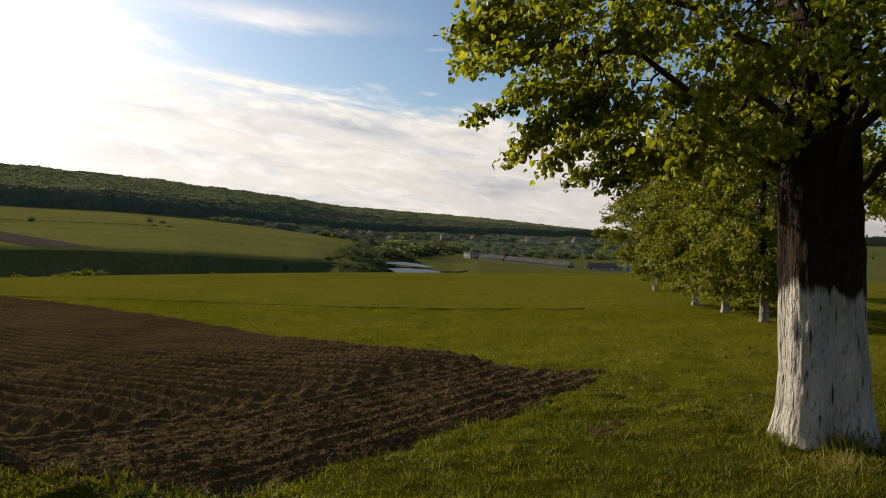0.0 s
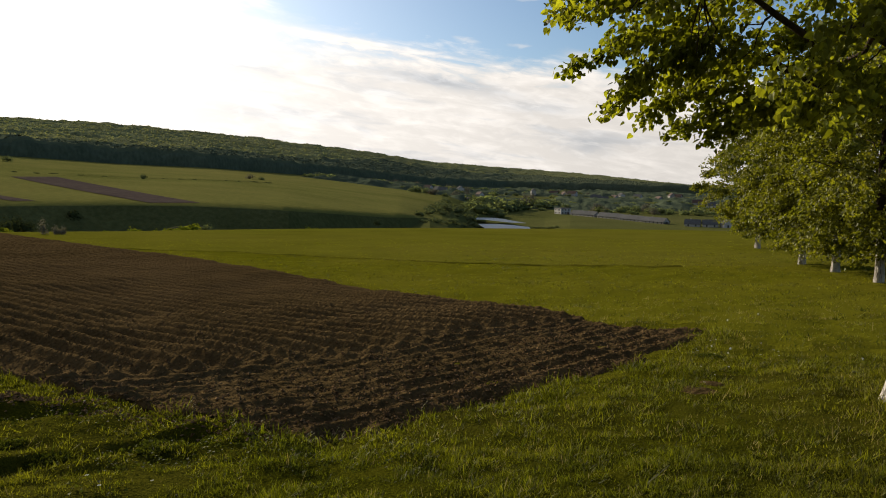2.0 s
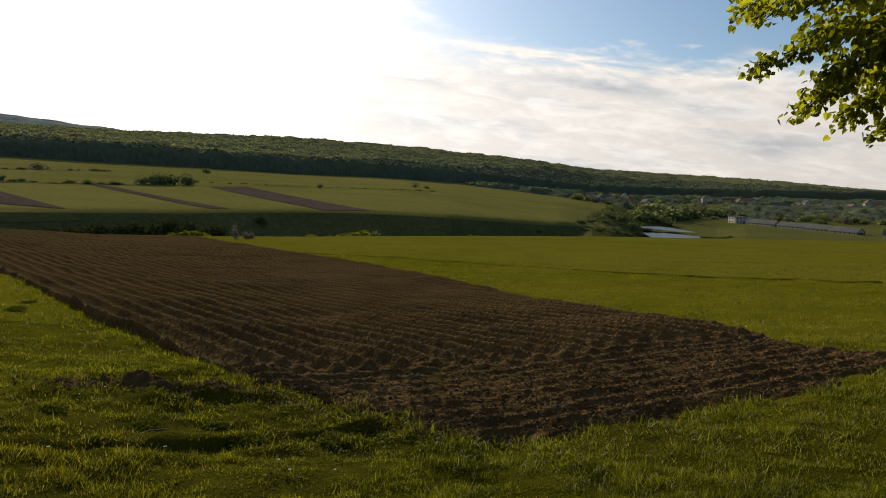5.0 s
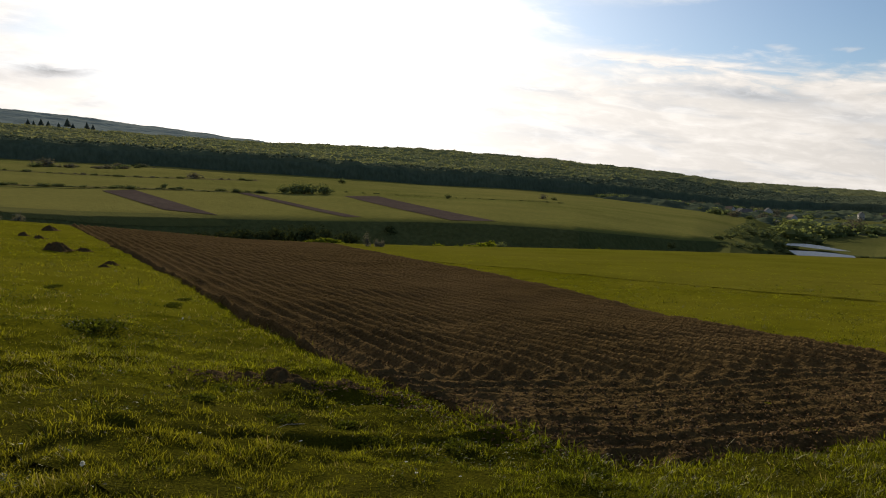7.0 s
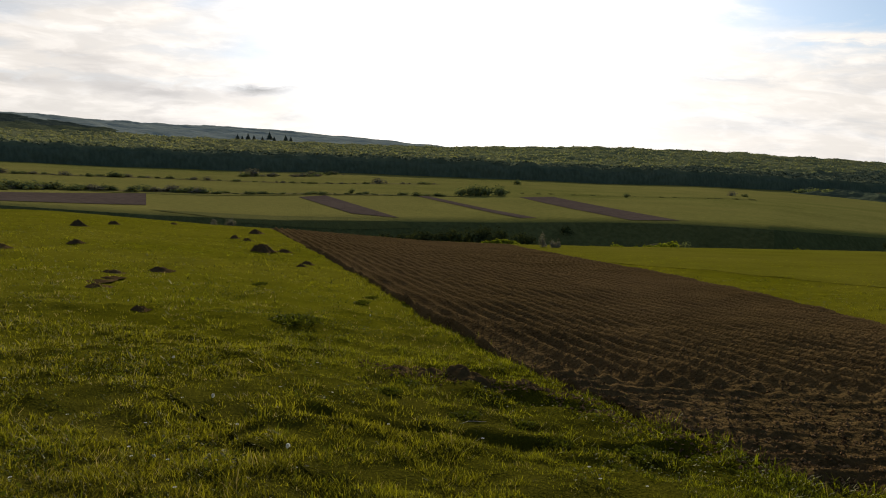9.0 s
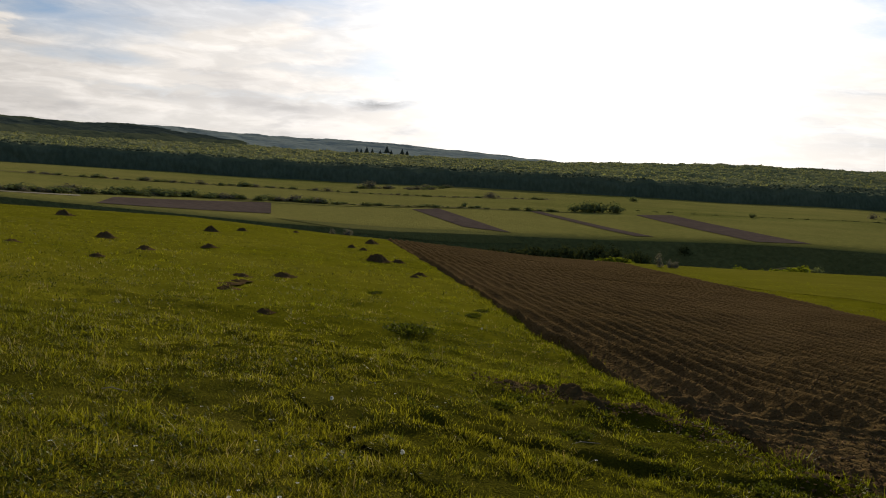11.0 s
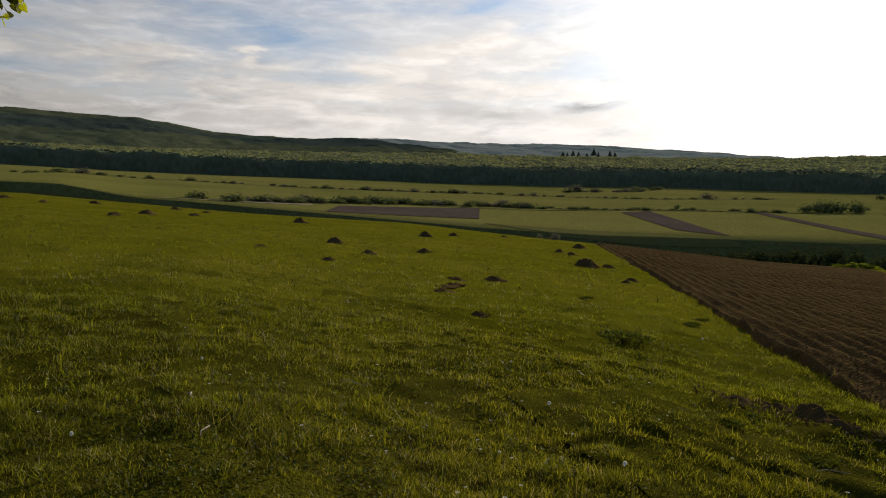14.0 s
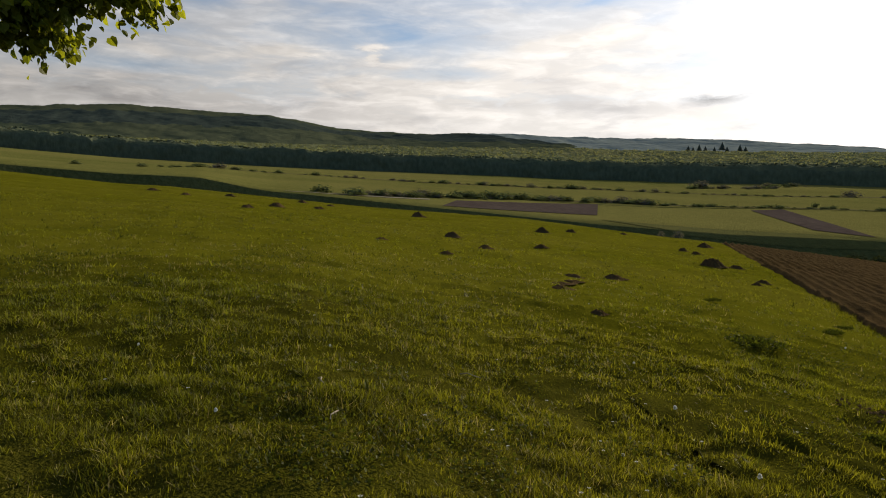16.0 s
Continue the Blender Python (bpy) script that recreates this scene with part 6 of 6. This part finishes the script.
def build_spoil():
    """A low broken heap of turned earth beside the field."""
    n_u, n_v = 90, 60
    u, v = np.meshgrid(np.linspace(-1.1, 1.1, n_u), np.linspace(-0.6, 0.6, n_v), indexing="ij")
    x, y = -5.95 + u * 0.72 - v * 0.69, 6.05 + u * 0.69 + v * 0.72
    hill = 0 * u
    for cu, cv, w, h in ((0.18, 0.02, 0.19, 0.115), (-0.08, 0.10, 0.18, 0.09), (-0.40, 0.02, 0.20, 0.075), (0.48, -0.36, 0.11, 0.07), (-0.75, 0.05, 0.14, 0.06), (0.12, -0.20, 0.12, 0.07), (0.30, -0.30, 0.10, 0.06), (0.85, 0.05, 0.10, 0.06)):
        hill = hill + 0.8 * h * np.exp(-(((u - cu) ** 2 + (v - cv) ** 2) / (1.15 * w) ** 2) ** 1.7)
    z = hill * (1 + 0.5 * soft_noise(x * 7, y * 7, 92) + 0.5 * soft_noise(x * 15, y * 15, 93)) + 0.02 * np.maximum(soft_noise(x * 19, y * 19, 94), 0) - 0.035 - 0.05 * (np.abs(u) > 0.95) - 0.05 * (np.abs(v) > 0.5)
    z = z + ground_z(x, y) + relief(x, y)
    me = mesh_of("earth_mound", np.stack([x, y, z], -1).reshape(-1, 3), grid_faces(n_u, n_v), M["soil"])
    tagged(new("earth_mound", me), "low crumbly mound of dark turned earth in the grass", "earth mound")


build_spoil()


def tussock_mesh(name, seed, count=600):
    rng = np.random.default_rng(seed)
    a, q = rng.uniform(0, 2 * np.pi, count), 0.5 * rng.random(count) ** 0.6
    p = np.stack([np.cos(a) * q, np.sin(a) * q * 0.7, 0.02 + 0.14 * rng.random(count) * (1 - q)], -1)
    v, f = leaves_at(p, p * (1, 1, 0.2) + (0, 0, 0.2), 0.075, rng, SMALL_LEAF * (0.6, 1.3, 1), SMALL_QUAD, droop=-0.6)
    return mesh_of(name, v, f, M["weed"], False)


CLUMPS = [tussock_mesh("weed_clump", k) for k in (21, 22, 23)]
for k, (x, y, w) in enumerate(((-9.4, 6.0, 0.95), (-11.6, 9.0, 0.5), (-12.5, 9.9, 0.45), (-3.8, 5.1, 0.35), (2.3, 9.6, 0.35), (-14.0, 8.0, 0.45), (-4.75, 4.9, 0.4), (-5.5, 4.6, 0.35), (-3.1, 5.45, 0.4), (-2.75, 5.75, 0.3), (-4.3, 5.3, 0.3), (-5.9, 5.2, 0.35), (-1.9, 5.6, 0.3))):
    ob = new("weed_clump", CLUMPS[k % 3])
    ob.matrix_world = pose(x, y, float(ground_z(x, y) + relief(x, y)), 0, 0, 131 * k) @ Matrix.Diagonal((w, w, 0.12 + 0.45 * w, 1))
    tagged(ob, "dark green clump of broad-leaved weeds in the grass", "weed", "weed clumps")


def dandelion_meshes():
    rng = np.random.default_rng(91)
    stem = mesh_of("dandelion_stem", *tube([(0, 0, -0.02), (0.004, 0, 0.05), (0.01, 0.004, 0.11)], [0.0022, 0.002, 0.0018], 5), M["blade"])
    d = rng.normal(0, 1, (90, 3))
    d /= np.linalg.norm(d, axis=1, keepdims=True)
    c = np.array((0.01, 0.004, 0.13)) + d * 0.012
    v, f = leaves_at(c, d * 3, 0.019, rng, droop=0.0)
    return stem, mesh_of("dandelion_clock", v, f, M["petal"], False)


STALK, CLOCK = dandelion_meshes()
dr = random.Random(12)
spots = [(-5.6, 2.8), (-4.55, 1.9), (-4.2, 2.65), (-21.9, 23.3), (-4.8, -0.75), (-6.6, -1.7), (2.5, 10.3), (2.15, 10.45), (2.6, 9.85), (2.7, 10.1)]
spots += [by_angle(dr.uniform(-25, 112), dr.uniform(6.5, 16)) for k in range(12)]
for x, y in spots:
    if field_inside(np.array([x]), np.array([y]))[0]:
        continue
    ob = thing("dandelion", (x, y, float(ground_z(x, y) + relief(x, y))), "white dandelion clock on a short stem", "flower", "dandelions", turn=dr.uniform(0, 360), size=dr.uniform(0.35, 0.55))
    part("stem", STALK, ob)
    part("seed_head", CLOCK, ob, "white fluffy seed head")


def daisy_meshes():
    stem = mesh_of("daisy_stem", *tube([(0, 0, -0.01), (0.003, 0, 0.03), (0.006, 0.002, 0.07)], [0.0014, 0.0013, 0.0012], 5), M["blade"])
    a = np.linspace(0, 2 * np.pi, 12, endpoint=False)
    mid = np.array((0.006, 0.002, 0.07))
    v, f = [], []
    for k, t in enumerate(a):
        d, s = np.array((math.cos(t), math.sin(t), 0.25)), np.array((-math.sin(t), math.cos(t), 0.0))
        v += [mid + d * 0.003, mid + d * 0.009 + s * 0.0028, mid + d * 0.014, mid + d * 0.009 - s * 0.0028]
        f.append((4 * k, 4 * k + 1, 4 * k + 2, 4 * k + 3))
    petals = mesh_of("daisy_petals", v, np.array(f), M["petal"], False)
    n_r, n_a = 4, 10
    g, q = np.meshgrid(np.linspace(0, 2 * np.pi, n_a, endpoint=False), np.linspace(0.02, 1, n_r), indexing="xy")
    dome = np.stack([mid[0] + np.cos(g) * q * 0.005, mid[1] + np.sin(g) * q * 0.005, mid[2] + 0.004 * (1 - q ** 2)], -1)
    return stem, petals, mesh_of("daisy_centre", dome.reshape(-1, 3), grid_faces(n_r, n_a, True), M["bright_bush"])


DAISY = daisy_meshes()
for k in range(56):
    cx, cy, s = ((-4.5, 2.2, 0.5), (2.3, 9.6, 0.5), (2.5, 10.2, 0.5), (-4.6, 0.6, 0.9), (-6.5, 3.2, 1.2), (-3.2, 4.3, 0.6), (-5.5, -0.6, 1.0), (1.2, 8.6, 0.7))[k % 8]
    x, y = cx + dr.gauss(0, s), cy + dr.gauss(0, s)
    if field_inside(np.array([x]), np.array([y]))[0] or math.hypot(x, y) < 3:
        continue
    ob = thing("daisy", (x, y, float(ground_z(x, y) + relief(x, y))), "tiny white daisy in the short grass", "flower", "daisies", turn=dr.uniform(0, 360), size=dr.uniform(0.75, 1.1))
    part("stem", DAISY[0], ob)
    part("petals", DAISY[1], ob, "white petals")
    part("centre", DAISY[2], ob, "yellow centre")

for x, y, l, turn, r in ((-5.35, -0.1, 0.07, 15, 0.006), (-4.75, 0.0, 0.09, -20, 0.005), (-4.45, 4.75, 0.13, 60, 0.004), (-6.3, 1.2, 0.12, 40, 0.005)):
    v, f = tube([(-l, 0, 0.035), (-l * 0.3, 0.012, 0.05), (l * 0.4, -0.008, 0.045), (l, 0.01, 0.03)], [r, r * 1.2, r, r * 0.6], 6)
    ob = new("dry_stick", mesh_of("dry_stick", v, f, M["straw"]))
    ob.matrix_world = pose(x, y, float(ground_z(x, y) + relief(x, y)), 0, 0, turn)
    tagged(ob, "pale dry stick lying in the grass", "stick", "sticks")


def clod_mesh(name, seed):
    """A rough lump of earth, about one metre across."""
    rng = np.random.default_rng(seed)
    rings, sides = 5, 7
    v = [(0, 0, -0.34)]
    for k in range(1, rings):
        up = -math.pi / 2 + math.pi * k / rings
        for j in range(sides):
            a, q = 2 * math.pi * j / sides + 0.4 * k, 0.5 * rng.uniform(0.72, 1.15)
            v.append((math.cos(a) * math.cos(up) * q, math.sin(a) * math.cos(up) * q * 0.85, math.sin(up) * q * 0.7))
    v.append((0, 0, 0.36))
    quads = [(1 + k * sides + j, 1 + k * sides + (j + 1) % sides, 1 + (k + 1) * sides + (j + 1) % sides, 1 + (k + 1) * sides + j) for k in range(rings - 2) for j in range(sides)]
    last = len(v) - 1
    caps = [(0, 1 + (j + 1) % sides, 1 + j) for j in range(sides)] + [(last, last - sides + j, last - sides + (j + 1) % sides) for j in range(sides)]
    return mesh_of(name, v, [np.array(quads), np.array(caps)], M["clod"], False)


# the larger clods on the near headland, each a piece of the field
CLODS = [clod_mesh("clod", k) for k in (61, 62, 63, 64, 65)]
cr = random.Random(66)
for k in range(260):
    u, v = np.array([cr.uniform(0.02, 0.98)]), np.array([0.002 + 0.07 * cr.random() ** 1.8])
    p = field_point(u, v)
    x, y = p[:, 0], p[:, 1]
    size = min(cr.lognormvariate(-3.2, 0.35), 0.075)
    ob = part("clod", CLODS[k % 5], PLOUGHED)
    ob.matrix_world = pose(float(x[0]), float(y[0]), float((ground_z(x, y) + swell(x, y) + plough_height(x, y, u, v))[0]) + 0.1 * size, cr.uniform(-25, 25), cr.uniform(-25, 25), cr.uniform(0, 360)) @ Matrix.Diagonal((size, size, size, 1))
